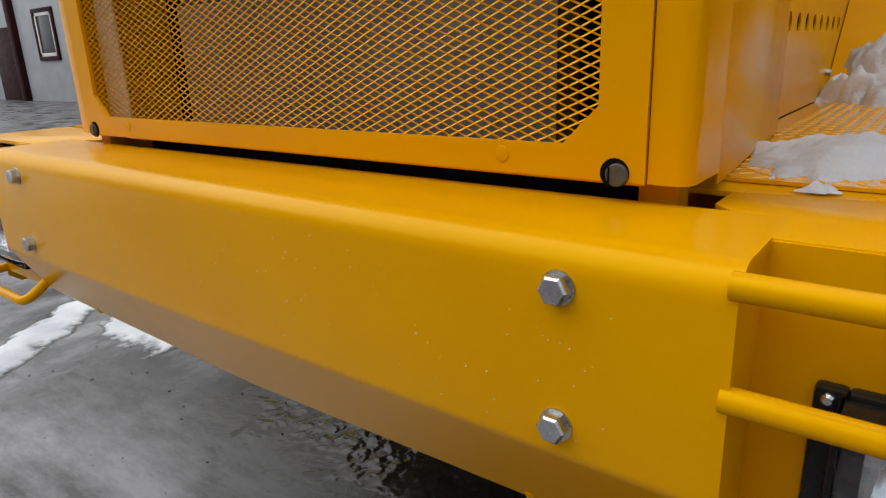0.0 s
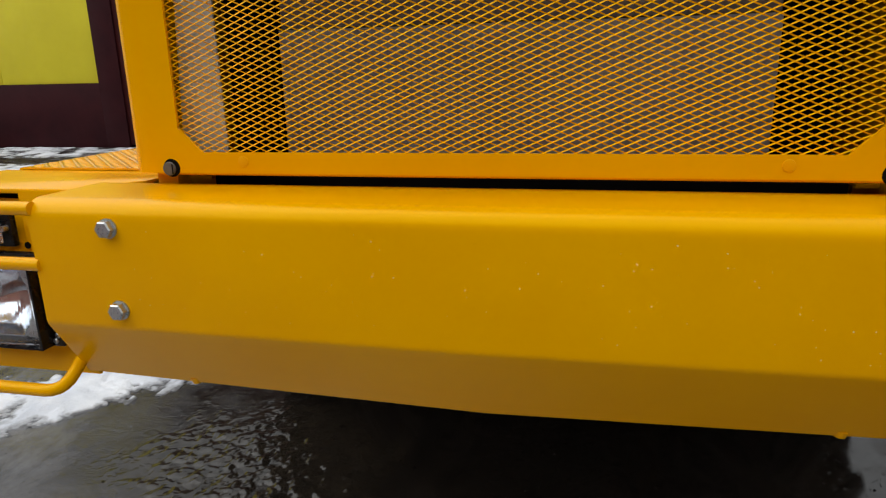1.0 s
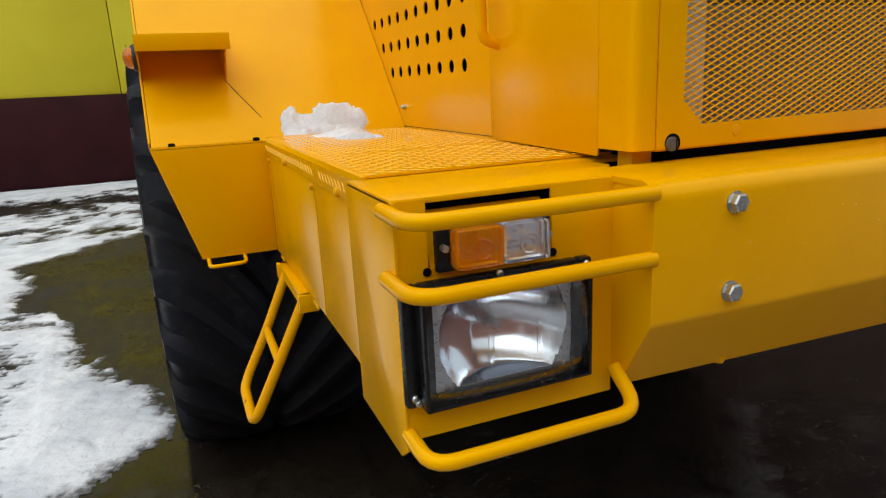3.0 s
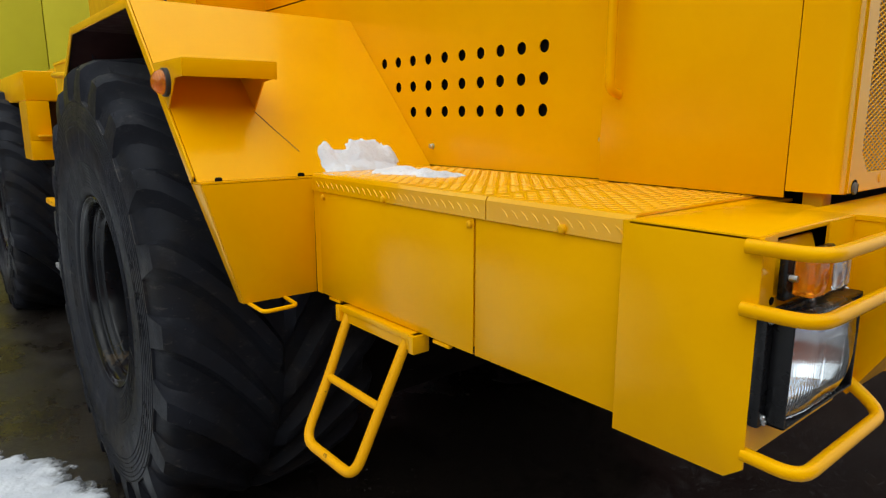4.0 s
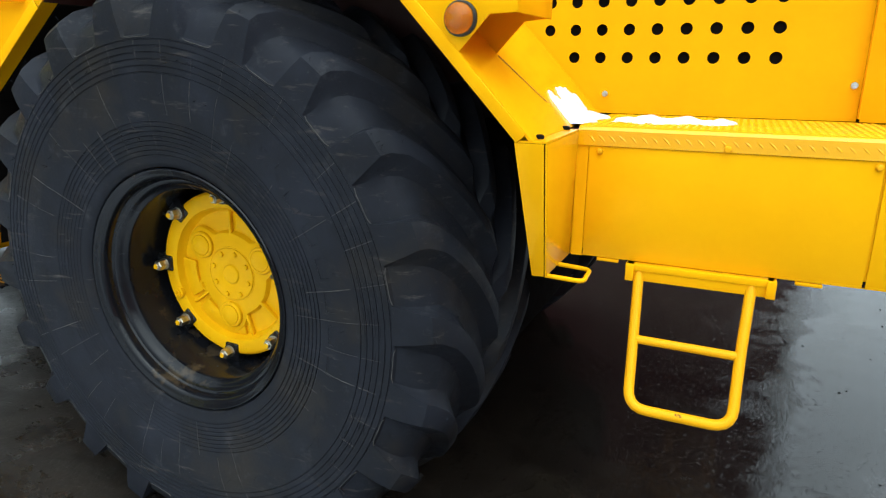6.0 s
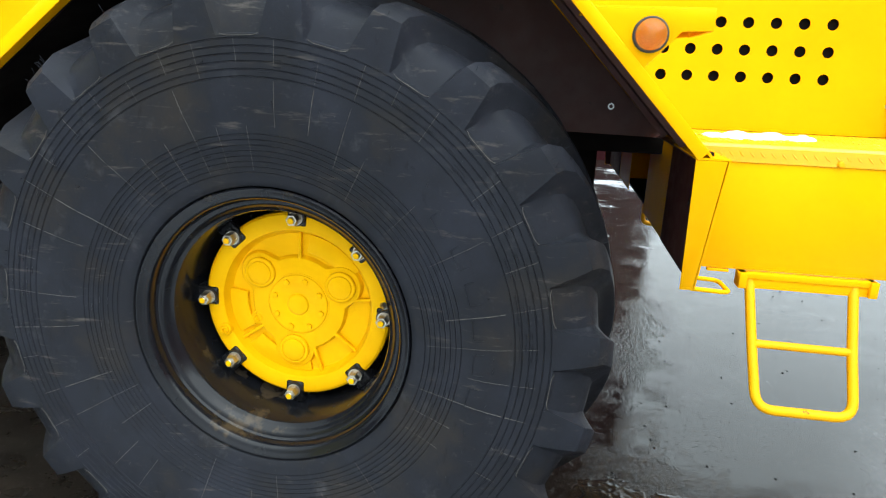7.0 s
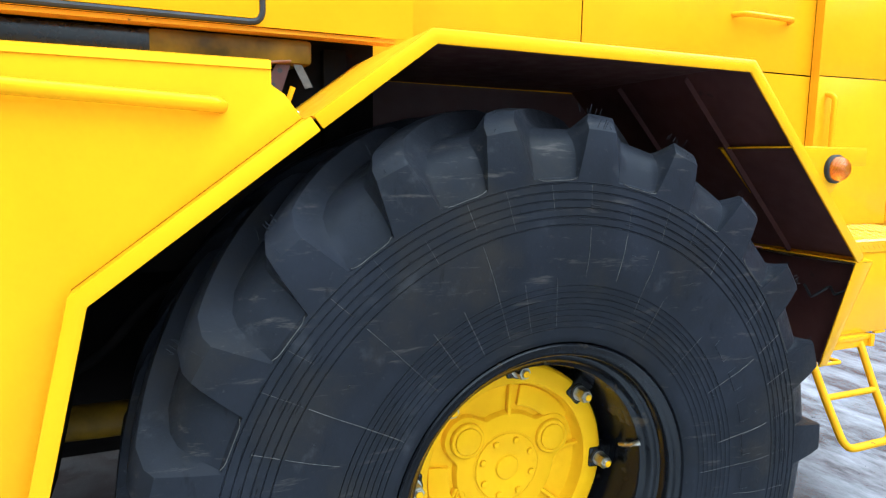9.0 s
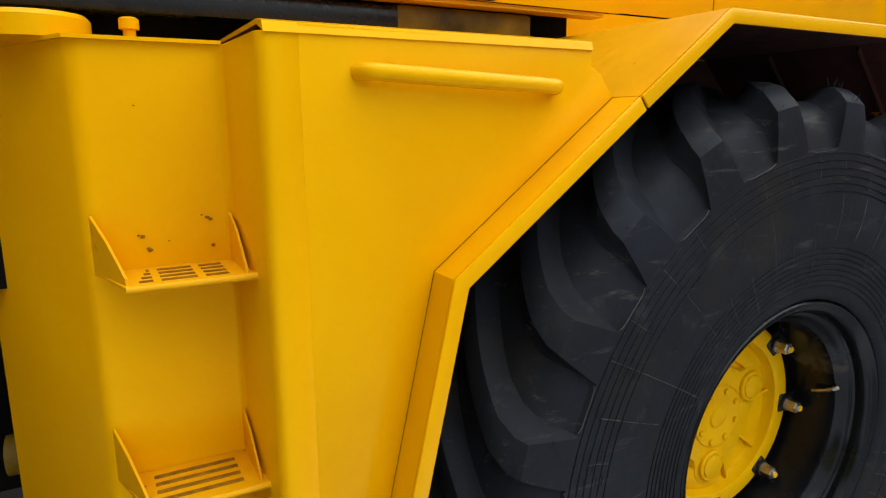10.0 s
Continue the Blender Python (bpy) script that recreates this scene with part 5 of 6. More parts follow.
    bmesh.ops.recalc_face_normals(bm, faces=bm.faces[:])
    return bm


def flash_mesh():
    """Thin radial mould flash and pocket lips on the outer side wall, caught light put into their colour."""
    bm = N()
    random.seed(4)

    def wall(r):
        return np.interp(r, [0.398, 0.44, 0.485, 0.51, 0.54, 0.57, 0.604, 0.69], [-0.3476, -0.3524, -0.3567, -0.3600, -0.3650, -0.3662, -0.3652, -0.3608]) - 0.0003

    for n in range(44):
        a = 2 * math.pi * (n + random.uniform(0.2, 0.4)) / 44
        for r0, r1 in (random.choice(((0.40, 0.60), (0.40, 0.50), (0.45, 0.59), (0.50, 0.60))), random.choice(((0.61, 0.685), (0.635, 0.685), (0.61, 0.66)))):
            if random.random() < 0.8:
                rs = [r0 + (r1 - r0) * k / 6 for k in range(7)]
                tube(bm, [(wall(r), -math.cos(a + 0.10 * (r - 0.5)) * r, math.sin(a + 0.10 * (r - 0.5)) * r) for r in rs], random.choice((0.0004, 0.0005, 0.0007)), 4)
    for n in range(22):  # pale lips under the pockets, edge highlight put into the colour
        mid = 2 * math.pi / 22 * (n + 0.5) + radians(100.9) + random.uniform(-0.004, 0.004)
        arc = [mid + 0.064 * (k / 5 - 1) for k in range(11)]
        tube(bm, [(-0.3606 - 0.0002, -math.cos(a) * r, math.sin(a) * r) for a, r in ((a, 0.6925 + 0.006 * (abs(a - mid) / 0.064) ** 6) for a in arc)], 0.0008, 5)
    return bm


def rim_mesh():
    bm = N()
    prof = [(-0.280, 0.3570), (-0.325, 0.3575), (-0.3330, 0.3565), (-0.3360, 0.3535), (-0.3350, 0.3500), (-0.3310, 0.3460), (-0.3285, 0.3380), (-0.3250, 0.3315), (-0.3180, 0.3270),
            (-0.3060, 0.3250), (-0.2970, 0.3240), (-0.2920, 0.3195), (-0.2900, 0.3120), (-0.2850, 0.3065), (-0.2770, 0.3030), (-0.2710, 0.2970), (-0.2660, 0.2905), (-0.2580, 0.2875),
            (-0.14, 0.2865), (-0.03, 0.285), (-0.02, 0.25), (-0.02, 0.10), (0.0, 0.10), (0.0, 0.30), (0.25, 0.33), (0.31, 0.36)]
    turned(bm, prof, "x", (0, 0, 0), 96, close=False)
    return bm


def clover(bm, lobes, r_mid, r_lobe, x0, x1, seg=180):
    """A raised plate with a round middle and a lobe over each planet, with a soft edge."""
    rings = []
    for x, grow in ((x0, 0.006), (x1 + 0.004, 0.001), (x1 + 0.001, -0.0015), (x1, -0.005)):
        ring = []
        for k in range(seg):
            a = 2 * math.pi * k / seg
            c, w = math.cos(a), math.sin(a)
            reach = r_mid
            for y, z in lobes:
                along = c * y + w * z
                off2 = y * y + z * z - along * along
                if along > 0 and off2 < r_lobe * r_lobe:
                    reach = max(reach, along + math.sqrt(r_lobe * r_lobe - off2))
            ring.append((reach, c, w))
        soft = [sum(ring[(k + d) % seg][0] for d in (-2, -1, 0, 1, 2)) / 5 + grow for k in range(seg)]
        rings.append([bm.verts.new((x, soft[k] * ring[k][1], soft[k] * ring[k][2])) for k in range(seg)])
    for p, q in zip(rings, rings[1:]):
        for k in range(seg):
            bm.faces.new((p[k], p[(k + 1) % seg], q[(k + 1) % seg], q[k]))
    bm.faces.new(rings[-1])


def hub_mesh():
    """Dished planetary hub: proud outer ring, sunk floor with ribs, cloverleaf cover."""
    bm = N()
    turned(bm, [(-0.05, 0.256), (-0.136, 0.262), (-0.147, 0.2605), (-0.152, 0.254), (-0.153, 0.246), (-0.1515, 0.216), (-0.149, 0.2115), (-0.138, 0.2075), (-0.128, 0.2035),
                (-0.1215, 0.198), (-0.120, 0.150), (-0.120, 0.020)], "x", (0, 0, 0), 96)
    lobes = [(0.107, 0.083), (-0.121, 0.060), (0.014, -0.134)]
    clover(bm, lobes, 0.132, 0.056, -0.119, -0.1345)
    for y, z in lobes:
        turned(bm, [(-0.130, 0.0440), (-0.1415, 0.0425), (-0.1440, 0.0395), (-0.1440, 0.0345), (-0.1425, 0.0335), (-0.1425, 0.0325), (-0.1460, 0.0315), (-0.1475, 0.028), (-0.1478, 0.006)], "x", (0, y, z), 24)
    # sun gear cap in a dark joint, with its bolts
    turned(bm, [(-0.130, 0.0895), (-0.1355, 0.0885), (-0.1355, 0.0868), (-0.1310, 0.0862), (-0.1310, 0.0846), (-0.1370, 0.0840), (-0.1385, 0.0815), (-0.1385, 0.040), (-0.1370, 0.037), (-0.1370, 0.031), (-0.1410, 0.028), (-0.1425, 0.022), (-0.1428, 0.003)], "x", (0, 0, 0), 64)
    for k in range(8):
        a = 2 * math.pi * (k + 0.4) / 8
        turned(bm, [(-0.138, 0.0088), (-0.1440, 0.0082), (-0.1452, 0.005)], "x", (0, 0.069 * math.cos(a), 0.069 * math.sin(a)), 8)
    for deg in (92, 172, -142, -108, -35):  # ribs of the sunk floor
        a = radians(deg)
        c, w_ = math.cos(a), math.sin(a)
        p = [(-0.119, c * r - w_ * w, w_ * r + c * w) for r, w in ((0.125, -0.0055), (0.206, -0.0050), (0.206, 0.0050), (0.125, 0.0055))]
        slab(bm, p, (-0.0155, 0, 0), 0.004)
    for a0, a1 in ((100, 148), (-30, 8), (-100, -42)):  # thicker fields between the ribs
        arc = [radians(a0 + (a1 - a0) * k / 10) for k in range(11)]
        p = [(-0.1195, 0.202 * math.cos(a), 0.202 * math.sin(a)) for a in arc] + [(-0.1195, 0.150 * math.cos(a), 0.150 * math.sin(a)) for a in reversed(arc)]
        slab(bm, p, (-0.0115, 0, 0), 0.003)
    for y, z, r, x in ((0.120, -0.052, 0.020, -0.118), (0.208, -0.088, 0.0165, -0.146)):  # filler and drain plugs
        turned(bm, [(x, r * 1.15), (x - 0.012, r * 1.08), (x - 0.014, r * 0.95), (x - 0.012, r * 0.72), (x - 0.012, r * 0.66), (x - 0.0165, r * 0.62), (x - 0.0175, r * 0.5), (x - 0.011, r * 0.36), (x - 0.010, 0.001)], "x", (0, y, z), 20)
    return bm


def wheel_parts():
    """Meshes of one wheel, round its own middle, with the outer side towards -x."""
    out = [("tyre", tyre_mesh(), RUBBER, "big black bar-lug tractor tyre", 32), ("mould_flash", flash_mesh(), RUBBER_GLINT, "thin pale mould flash lines", 60), ("hub_cover", hub_mesh(), YELLOW_HUB, "yellow cast planetary hub cover", 30)]
    for k in range(8):
        a = radians(90 + 45 * k + 2)
        y, z = 0.249 * math.cos(a), 0.249 * math.sin(a)
        bm = N()
        box(bm, -0.158, -0.02, -0.026, 0.026, -0.024, 0.040, 0.007, 3)
        turned(bm, [(-0.156, 0.024), (-0.163, 0.0225), (-0.164, 0.020)], "x", (0, 0, 0), 20)
        bmesh.ops.rotate(bm, verts=bm.verts[:], cent=(0, 0, 0), matrix=Matrix.Rotation(a - radians(90), 3, "X"))
        bmesh.ops.translate(bm, verts=bm.verts[:], vec=(0, y, z))
        out.append(("rim_clamp", bm, BLACK, "black rim clamp", 30))
        bm = hexbolt(N(), (-0.163, y, z), "x", 0.034, 0.012, washer=True)
        turned(bm, [(-0.17, 0.0165), (-0.192, 0.0165), (-0.1945, 0.0145), (-0.1945, 0.0105), (-0.190, 0.0100)], "x", (0, y, z), 6)
        turned(bm, [(-0.17, 0.0098), (-0.199, 0.0098), (-0.2005, 0.0085)], "x", (0, y, z), 14)
        out.append(("wheel_nut", bm, STEEL, "steel wheel nut", 25))
        bm = turned(N(), [(-0.2008, 0.0085), (-0.2020, 0.0075)], "x", (0, y, z), 12)
        out.append(("paint_dab", bm, YELLOW_HUB, "yellow paint on the stud end", 25))
    bm = tube(N(), [(-0.215, -0.268, 0.046), (-0.248, -0.270, 0.058), (-0.270, -0.270, 0.071), (-0.274, -0.276, 0.074)], 0.0045, 12)
    tube(bm, [(-0.226, -0.2685, 0.050), (-0.240, -0.2695, 0.055)], 0.0062, 12)
    tube(bm, [(-0.252, -0.270, 0.060), (-0.258, -0.270, 0.064)], 0.0058, 12)
    tube(bm, [(-0.266, -0.270, 0.069), (-0.273, -0.2735, 0.0725), (-0.2755, -0.2775, 0.0745)], 0.0068, 14)
    out.append(("valve", bm, STEEL, "brass-coloured valve stem", 30))
    return out


rim_me = link_mesh("wheel", rim_mesh(), RIM_BLACK, 30)
pieces = [(n, link_mesh(n, b, m, sm), lab) for n, b, m, lab, sm in wheel_parts()]


def set_wheel(rim_ob, kids, m):
    rim_ob.parent = tractor
    rim_ob.matrix_parent_inverse = Matrix.Translation(-WORLD_OF[tractor])
    rim_ob.matrix_basis = m
    tagged(rim_ob, "black steel wheel rim with a big tractor tyre")
    for o, lab in kids:
        o.parent = rim_ob
        tagged(o, lab, kind="stuff" if "flash" in lab else "")


places = [pose(WX, 2.310, 0.800), pose(2 * XC - WX, 2.310, 0.800, 0, 0, 180), pose(WX, 5.62, 0.800), pose(2 * XC - WX, 5.62, 0.800, 0, 0, 180)]
set_wheel(rim_me, [(o, lab) for _, o, lab in pieces], places[0])
for m in places[1:]:
    r2 = new("wheel", rim_me.data)
    set_wheel(r2, [(new(n, o.data), lab) for n, o, lab in pieces], m)

# ---- chassis and axle under the body, added to block light; shade in their colour ----
part("chassis_frame", box(N(), XC - 0.42, XC + 0.42, 1.50, 2.95, 0.72, 1.24, 0.02), DIRT_SHADE, tractor, "plain chassis block, near-black with underbody shade")
part("sump", box(N(), XC - 0.42, XC + 0.42, 1.55, 2.95, 0.50, 0.73, 0.03), DIRT_SHADE, tractor)
# unseen block, added to stop light passing under the body
part("light_block", box(N(), XC - 0.68, XC + 0.68, 1.62, 1.72, 0.40, 1.24, 0.02), DIRT_SHADE, tractor, "unseen dark block added to stop light before the axle")
part("belly_pan", box(N(), XC - 0.92, XC + 0.92, 0.20, 1.28, 0.962, 0.975), DIRT_SHADE, tractor)
part("axle", turned(N(), [(-1.10, 0.16), (-0.85, 0.17), (-0.60, 0.15), (-0.35, 0.28), (-0.06, 0.28), (0.18, 0.15), (0.44, 0.17), (0.69, 0.16)], "x", (0, 2.31, 0.80), 24), DIRT_SHADE, tractor)
part("joint_frame", box(N(), XC - 0.30, XC + 0.30, 2.95, 4.4, 0.65, 1.30, 0.03), DIRT_SHADE, tractor)
part("rear_frame", box(N(), XC - 0.42, XC + 0.42, 4.4, 7.4, 0.72, 1.24, 0.02), DIRT_SHADE, tractor)
part("axle", turned(N(), [(-1.10, 0.16), (-0.85, 0.17), (-0.60, 0.15), (-0.35, 0.28), (-0.06, 0.28), (0.18, 0.15), (0.44, 0.17), (0.69, 0.16)], "x", (0, 5.62, 0.80), 24), DIRT_SHADE, tractor)
for mir in (False, True):
    part("steering_cylinder", tube(N(), [(-0.78, 2.95, 0.86), (-0.70, 3.9, 0.84)], 0.045, 14), YELLOW_BLACK, tractor, "brown hydraulic cylinder", mir=mir)
    part("bracket", box(N(), -0.95, -0.80, 2.98, 3.06, 0.95, 1.12, 0.006), YELLOW_WORN, tractor, mir=mir)
    part("hydraulic_pipe", tube(N(), [(-0.86, 2.9, 1.20), (-0.88, 3.05, 1.22), (-0.86, 3.2, 1.05), (-0.86, 3.4, 0.95)], 0.014, 16, 0.05), DIRT_SHADE, tractor, mir=mir)
    part("air_tank", tube(N(), [(-0.74, 2.92, 1.30), (-0.74, 3.25, 1.30)], 0.06, 18), YELLOW_WORN, tractor, "yellow-brown cylinder behind the wheel", mir=mir)

# ---- side tank with steps, behind the front wheel ----
XT = -1.362
LIP2 = [(2.786, 1.575), (3.158, 1.291), (3.268, 0.800)]
for mir in (False, True):
    o2, o3 = offset_line(LIP2, 0.030), offset_line(LIP2, 0.026)
    face = [tuple(o2[0]), (2.835, 1.640), (2.858, 1.655), (2.858, 1.690), (3.4015, 1.697), (3.4015, 0.800), tuple(o2[2]), tuple(o2[1])]
    tank = part("side_tank", prism(N(), face, "x", XT, XT + 0.006, 0.0015), YELLOW, tractor, "yellow side tank with recessed steps", mir=mir)
    part("top_fold", prism(N(), [(XT - 0.012, 1.668), (XT - 0.004, 1.682), (XT + 0.002, 1.697), (XT + 0.03, 1.703), (-0.98, 1.703), (-0.98, 1.697), (XT + 0.03, 1.695)][1:], "y", 2.858, 3.452), YELLOW, tank, mir=mir)
    part("tank_lip", strip(N(), o2, [Vector(p) for p in LIP2], XF - 0.004, XF + 0.003, 0.0028), YELLOW, tank, smooth=40, mir=mir)
    part("lip_slope", strip(N(), o2, offset_line(LIP2, 0.024), XF + 0.003, XT + 0.004), YELLOW, tank, mir=mir)
    part("inner_skin", strip(N(), offset_line(LIP2, 0.024), offset_line(LIP2, 0.020), XT + 0.006, -0.95), DIRT_SHADE, tank, mir=mir)
    part("lip_seam", strip(N(), offset_line(LIP2, 0.0312), offset_line(LIP2, 0.0306), XT - 0.0006, XT + 0.001), DIRT_SHADE, tank, "dark sealant line", mir=mir)
    # recess, its return face and the angled rear face
    bent = rounded([(XT + 0.0005, 3.400, 0), (XT + 0.0005, 3.4600, 0), (-1.139, 3.4690, 0), (-1.139, 3.694, 0), (-0.812, 3.870, 0)], 0.022, 6)
    sheet = [(p.x, p.y) for p in bent] + [(p.x + 0.004, p.y - 0.004) for p in reversed(bent)]
    part("recess", prism(N(), sheet, "z", 0.74, 1.684), YELLOW, tank, "bent sheet of the step recess", smooth=50, mir=mir)
    part("recess_top", prism(N(), [(-1.150, 3.470), (-1.150, 3.700), (-0.812, 3.880), (-0.75, 3.470)], "z", 1.684, 1.690), YELLOW, tank, mir=mir)
    part("filler_cap", turned(N(), [(1.690, 0.085), (1.722, 0.085), (1.730, 0.078)], "z", (-1.02, 3.74, 0), 32), YELLOW, tank, mir=mir)
    part("breather", turned(N(), [(1.690, 0.010), (1.710, 0.010), (1.711, 0.016), (1.727, 0.016), (1.730, 0.012)], "z", (-1.06, 3.60, 0), 16), YELLOW, tank, mir=mir)
    for zt, paint in ((1.320, YELLOW_WORN), (0.955, YELLOW_WORN), (0.59, RIM_BLACK)):
        st = part("tank_step", prism(N(), [(-1.282, 3.4625), (-1.282, 3.650), (-1.142, 3.688), (-1.142, 3.468)], "z", zt - 0.005, zt, 0.001), paint, tractor, "worn step tread with slots", mir=mir)
        part("tread_edge", tube(N(), [(-1.284, 3.462, zt - 0.002), (-1.284, 3.652, zt - 0.002)], 0.006, 16), paint, st, mir=mir)
        part("side_cheek", prism(N(), [(-1.266, zt), (-1.262, zt + 0.010), (-1.200, zt + 0.060), (-1.142, zt + 0.085), (-1.142, zt)], "y", 3.472, 3.476), paint, st, mir=mir)
        part("side_cheek", slab(N(), [(-1.264, 3.650, zt - 0.004), (-1.262, 3.651, zt + 0.010), (-1.200, 3.672, zt + 0.060), (-1.143, 3.690, zt + 0.092), (-1.143, 3.690, zt - 0.004)], (0.0015, -0.004, 0)), paint, st, mir=mir)
        # upper slots are rusty; on the lower ones groove shade is put into colour
        for k in range(4):
            for ya, yb in ((3.50, 3.635),) if zt < 1.2 else ((3.50, 3.535), (3.548, 3.60), (3.612, 3.632 - 0.005 * k)):
                part("tread_slot", box(N(), -1.255 + 0.026 * k, -1.245 + 0.026 * k, ya, yb, zt, zt + 0.0015, 0.0005), RUST_SHADE, st, "brown slot of rust and groove shade", mir=mir)
    random.seed(21)
    for y, z, r in ((3.615, 1.372, 0.0050), (3.606, 1.350, 0.0060), (3.512, 1.398, 0.0040), (3.506, 1.394, 0.0045), (3.520, 1.402, 0.0025), (3.505, 1.348, 0.0045), (3.62, 1.375, 0.0028), (3.61, 1.585, 0.0018), (3.575, 1.362, 0.002)):
        bm = N()
        ring = [bm.verts.new((-1.1424, y + r * random.uniform(0.5, 1.3) * math.cos(k * 0.785), z + 0.7 * r * random.uniform(0.5, 1.3) * math.sin(k * 0.785))) for k in range(8)]
        mid = bm.verts.new((-1.1434, y, z))
        for k in range(8):
            bm.faces.new((ring[k], ring[(k + 1) % 8], mid))
        part("dirt_spot", bm, RUST_SHADE, tank, "brown dirt spatter", mir=mir)
    part("grab_handle", tube(N(), [(XT, 3.312, 1.631), (XT - 0.026, 3.305, 1.631), (XT - 0.026, 2.955, 1.615), (XT, 2.945, 1.615)], 0.0135, 16, 0.02), YELLOW, tank, "tubular grab handle", mir=mir)
    # near-black volume inside: the tank's inner shade put into its colour
    part("tank_shade_core", prism(N(), [(XT + 0.03, 3.44), (-1.10, 3.44), (-1.10, 3.66), (-0.83, 3.81), (-0.70, 3.81), (-0.70, 3.34), (XT + 0.03, 3.34)], "z", 0.83, 1.68), DIRT_SHADE, tank, mir=mir)
    part("bolt", hexbolt(N(), (-1.35, 2.815, 1.60), "z", 0.016, 0.012, out=1), ZINC, tank, mir=mir)

# ---- cab ----
XCAB = -0.998
cab = part("cab", box(N(), XCAB + 0.004, 2 * XC - XCAB - 0.004, 2.47, 4.3, 1.86, 2.9, 0.01), YELLOW, tractor, "yellow cab body above the tank")
for mir in (False, True):
    part("cab_side", box(N(), XCAB, XCAB + 0.004, 2.456, 4.3, 1.822, 2.9, 0.0015), YELLOW, cab, mir=mir)
    part("cab_sill", box(N(), XCAB + 0.01, XCAB + 0.06, 2.50, 4.3, 1.812, 1.822), YELLOW_WORN, cab, mir=mir)
    part("door_panel", box(N(), XCAB - 0.004, XCAB - 0.0005, 2.826, 3.9, 1.838, 2.8, 0.001), YELLOW, cab, "pale yellow door panel", mir=mir)
    part("door_seal", tube(N(), [(XCAB - 0.002, 2.820, 2.8), (XCAB - 0.002, 2.820, 1.830), (XCAB - 0.002, 3.9, 1.830)], 0.0075, 8, 0.03), SEAL, cab, "black rubber door seal", mir=mir)
    part("under_beam", box(N(), -0.955, -0.90, 2.722, 4.2, 1.752, 1.806, 0.012), BLACK, cab, "black beam under the cab", mir=mir)
    part("beam_end", box(N(), -0.958, -0.90, 2.700, 3.060, 1.750, 1.808, 0.010), YELLOW_BLACK, cab, "black beam end with mottled yellow", mir=mir)
    # bracket, tab, cable and rod in the gap behind the arch
    br = part("gap_bracket", slab(N(), [(-0.945, 2.775, 1.765), (-0.945, 2.745, 1.765), (-0.945, 2.775, 1.675), (-0.945, 2.825, 1.672)], (0.004, 0, 0)), PRIMER, cab, "brown primer bracket with holes", mir=mir)
    # black discs in place of open holes, shade put into their colour
    for y, z in ((2.775, 1.735), (2.792, 1.700)):
        part("bracket_hole", turned(N(), [(-0.9458, 0.006), (-0.944, 0.006)], "x", (0, y, z), 12), SEAL, cab, mir=mir)
    part("cable_clip", slab(N(), [(-0.95, 2.752, 1.765), (-0.95, 2.728, 1.762), (-0.95, 2.698, 1.700), (-0.95, 2.716, 1.695)], (0.003, 0, 0)), GREY_DULL, cab, mir=mir)
    part("cable", tube(N(), [(-0.955, 2.750, 1.757), (-0.955, 2.80, 1.752), (-0.955, 2.85, 1.728), (-0.955, 2.90, 1.68)], 0.004, 8, 0.03), COPPER, cab, "copper-brown cable", mir=mir)
    part("latch_rod", tube(N(), [(-1.25, 2.800, 1.665), (-1.25, 2.828, 1.590)], 0.0055, 16), YELLOW, cab, "short yellow rod", mir=mir)
    part("hose", tube(N(), [(-0.92, 2.72, 1.76), (-0.92, 2.80, 1.73), (-0.95, 2.95, 1.70)], 0.008, 8, 0.03), SEAL, cab, mir=mir)
    part("beam_post", box(N(), -0.90, -0.80, 2.60, 2.66, 1.25, 1.80, 0.004), DIRT_SHADE, cab, mir=mir)
# near-black filler block puts the shade under the cab into colour
part("cab_gap_shade", box(N(), XC - 0.66, XC + 0.66, 2.52, 4.2, 1.25, 1.855), DIRT_SHADE, cab)

# ---- rear half, seen past the front wheel ----
for mir in (False, True):
    rf = part("rear_fender", box(N(), -1.37, -0.70, 4.45, 7.0, 1.54, 1.72, 0.01), YELLOW, tractor, "yellow rear fender and body side", mir=mir)
    part("fender_front", box(N(), -1.37, -0.70, 4.43, 4.449, 1.18, 1.30, 0.004), YELLOW, rf, mir=mir)
    part("fender_recess", box(N(), -1.36, -0.71, 4.62, 4.64, 1.30, 1.54), PRIMER, rf, mir=mir)
    part("fender_post", box(N(), -1.37, -1.25, 4.43, 4.449, 1.30, 1.54, 0.003), YELLOW, rf, mir=mir)
    part("fender_side", box(N(), -1.37, -1.364, 4.46, 4.75, 1.18, 1.54), YELLOW, rf, mir=mir)
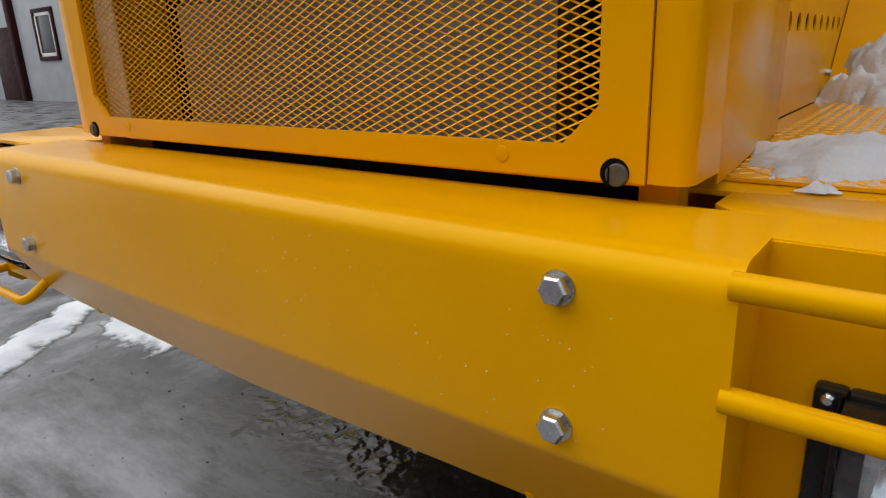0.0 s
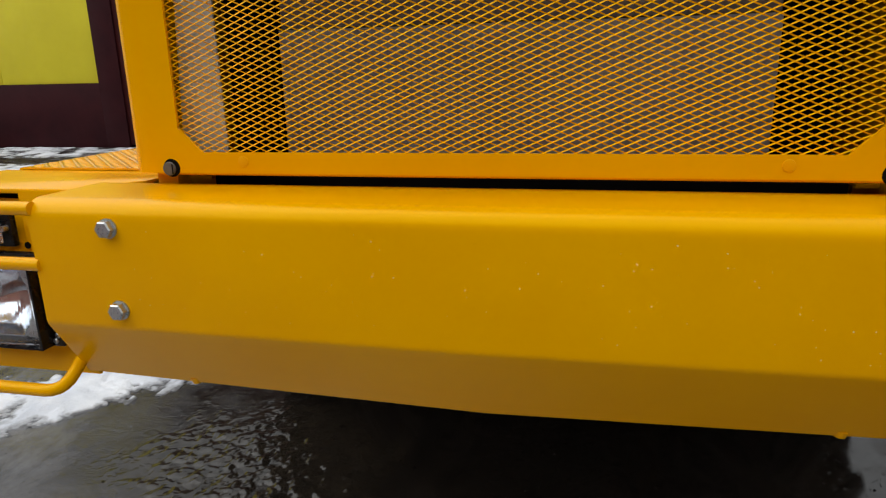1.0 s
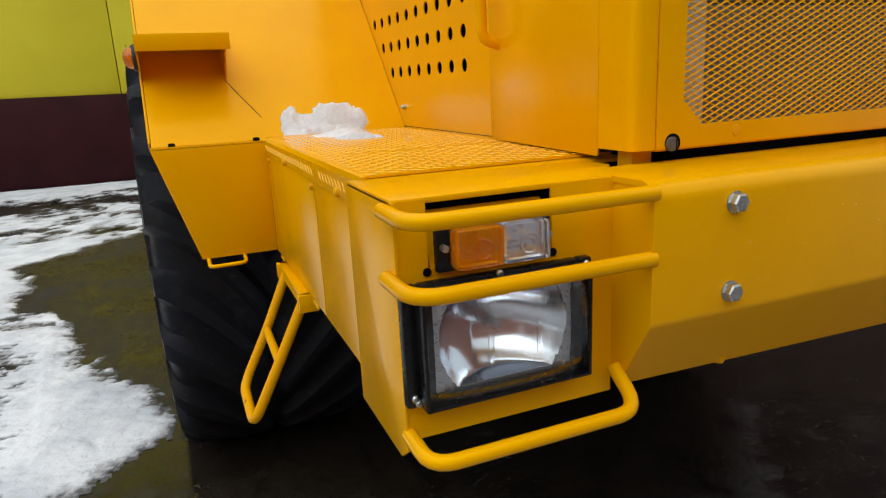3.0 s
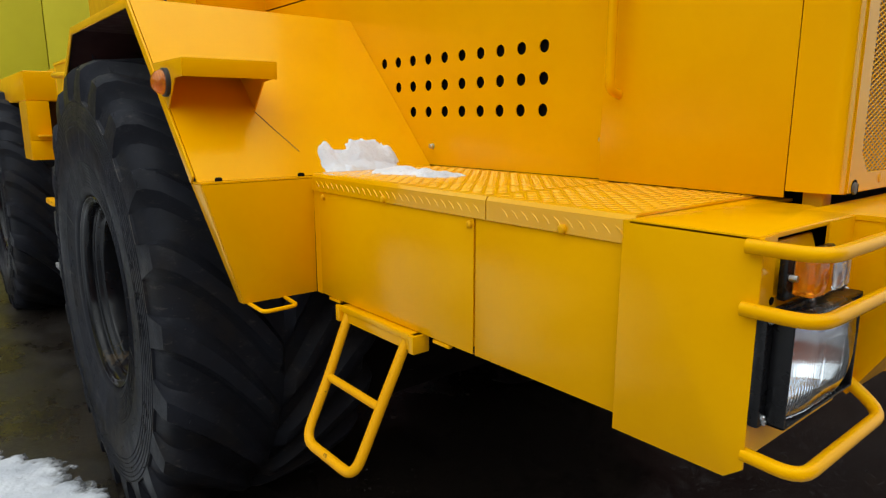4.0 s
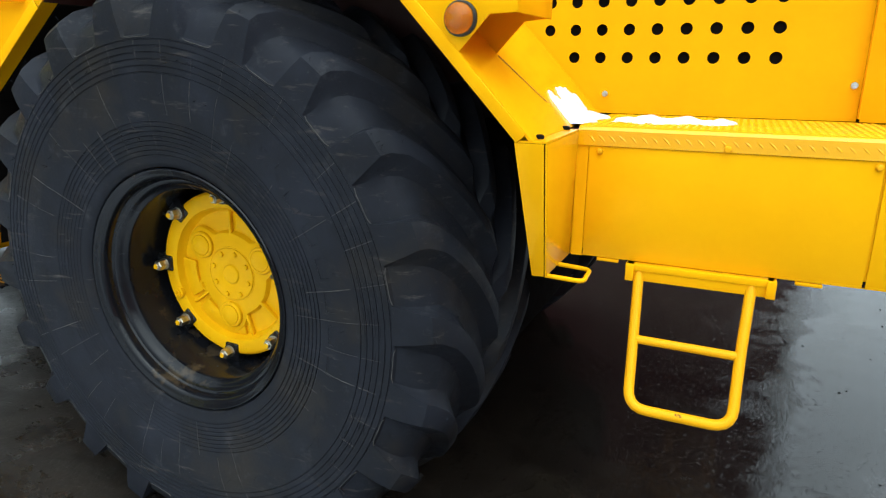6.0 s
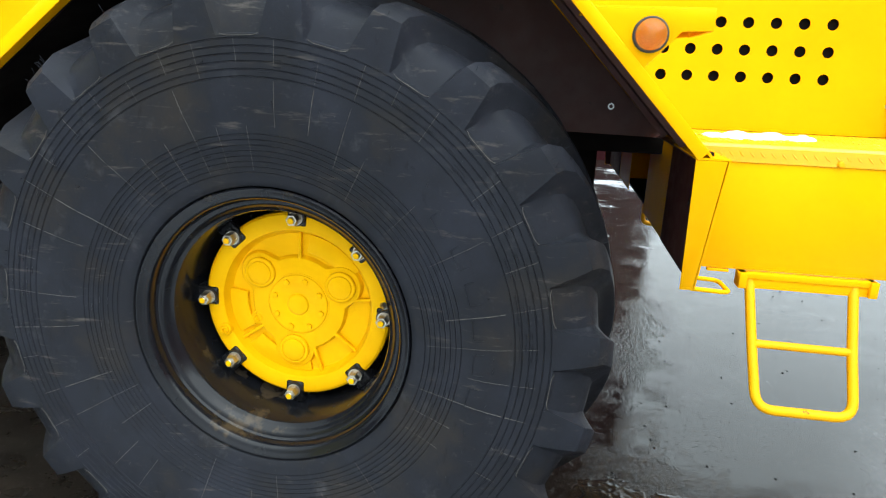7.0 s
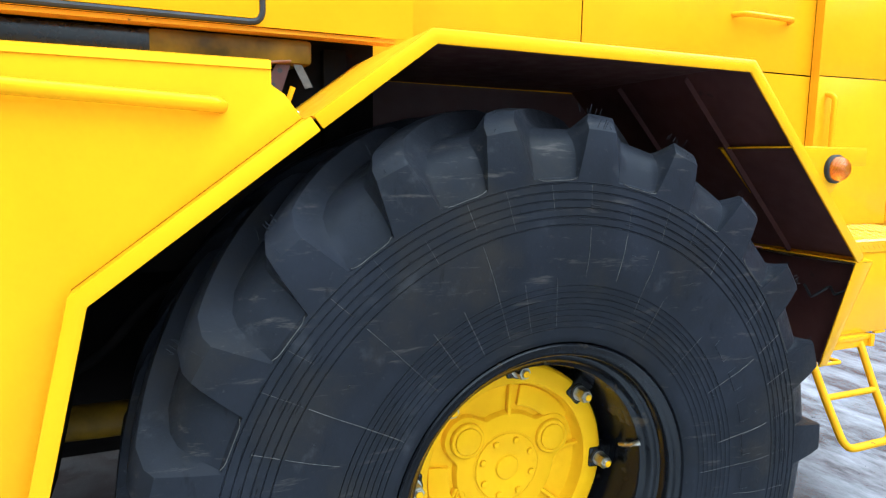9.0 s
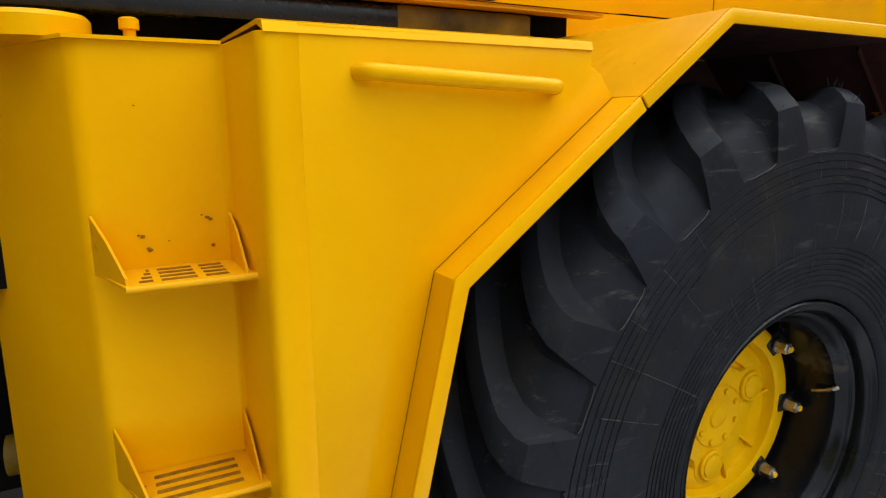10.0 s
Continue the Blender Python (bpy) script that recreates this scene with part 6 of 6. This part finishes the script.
for mir in (False, True):
    ledge = part("rear_ledge", box(N(), -1.33, -1.17, 4.33, 4.43, 1.325, 1.335, 0.002), YELLOW_WORN, tractor, "dirty yellow ledge", mir=mir)
    for z, paint, y0 in ((0.955, YELLOW_WORN, 4.10), (0.56, RADIATOR, 4.02)):
        part("rear_step", prism(N(), [(-1.34, y0 + 0.05), (-1.30, y0), (-1.10, y0), (-1.10, y0 + 0.26), (-1.34, y0 + 0.26)], "z", z - 0.035, z, 0.006), paint, tractor, "small step plate of the rear half", mir=mir)
    part("step_hanger", box(N(), -1.14, -1.125, 4.05, 4.09, 0.52, 1.30, 0.002), BLACK, tractor, mir=mir)
part("rear_body", box(N(), XC - 0.62, XC + 0.62, 4.45, 7.3, 1.24, 1.9, 0.02), YELLOW, tractor)

# ---- snow lying on the tread plates and against the arches ----
def snow_pile(cx, cy, rx, ry, high, label, seed, ragged=0.45, step=0.0055):
    """A heap of snow over the deck and the foot of the arch, with a ragged edge."""
    bm = N()
    nx, ny = round(2.8 * rx / step), round(2.8 * ry / step)
    made, val = {}, {}
    for i in range(nx + 1):
        for j in range(ny + 1):
            x, y = cx + 2.8 * rx * (i / nx - 0.5), cy + 2.8 * ry * (j / ny - 0.5)
            d = math.hypot((x - cx) / rx, (y - cy) / ry) - ragged * noise.fractal(Vector((x * 11 + seed, y * 11, seed)), 0.8, 2.0, 5)
            val[i, j] = (x, y, 1 - d)
    for i in range(nx):
        for j in range(ny):
            q = ((i, j), (i + 1, j), (i + 1, j + 1), (i, j + 1))
            if max(val[k][2] for k in q) <= 0:
                continue
            for k in q:
                if k not in made:
                    x, y, d = val[k]
                    ground_z = max(1.2876, 1.3125 + 1.066 * (y - 1.352))
                    lump = 1 + 0.16 * noise.fractal(Vector((x * 16, y * 16, seed * 2)), 1.0, 2.0, 5)
                    made[k] = bm.verts.new((x, y, ground_z - 0.001 + (high * max(d, 0) ** 0.62 * max(lump, 0.12) if d > 0 else -0.002)))
            bm.faces.new([made[k] for k in q])
    return tagged(link_mesh("snow_lump", bm, SNOW, 180), label, "snow")


snow_pile(-0.955, 1.335, 0.118, 0.068, 0.028, "small heap of wet snow on the tread plate", 1.3)
snow_pile(-0.945, 1.105, 0.060, 0.165, 0.017, "thin melting snow streak on the tread plate", 4.1, 0.8)
snow_pile(0.505, 1.300, 0.200, 0.150, 0.110, "heap of snow lying on the other tread plate", 2.2)
snow_pile(0.445, 0.425, 0.090, 0.130, 0.026, "flat melting snow on the other tread plate", 6.4, 0.6)
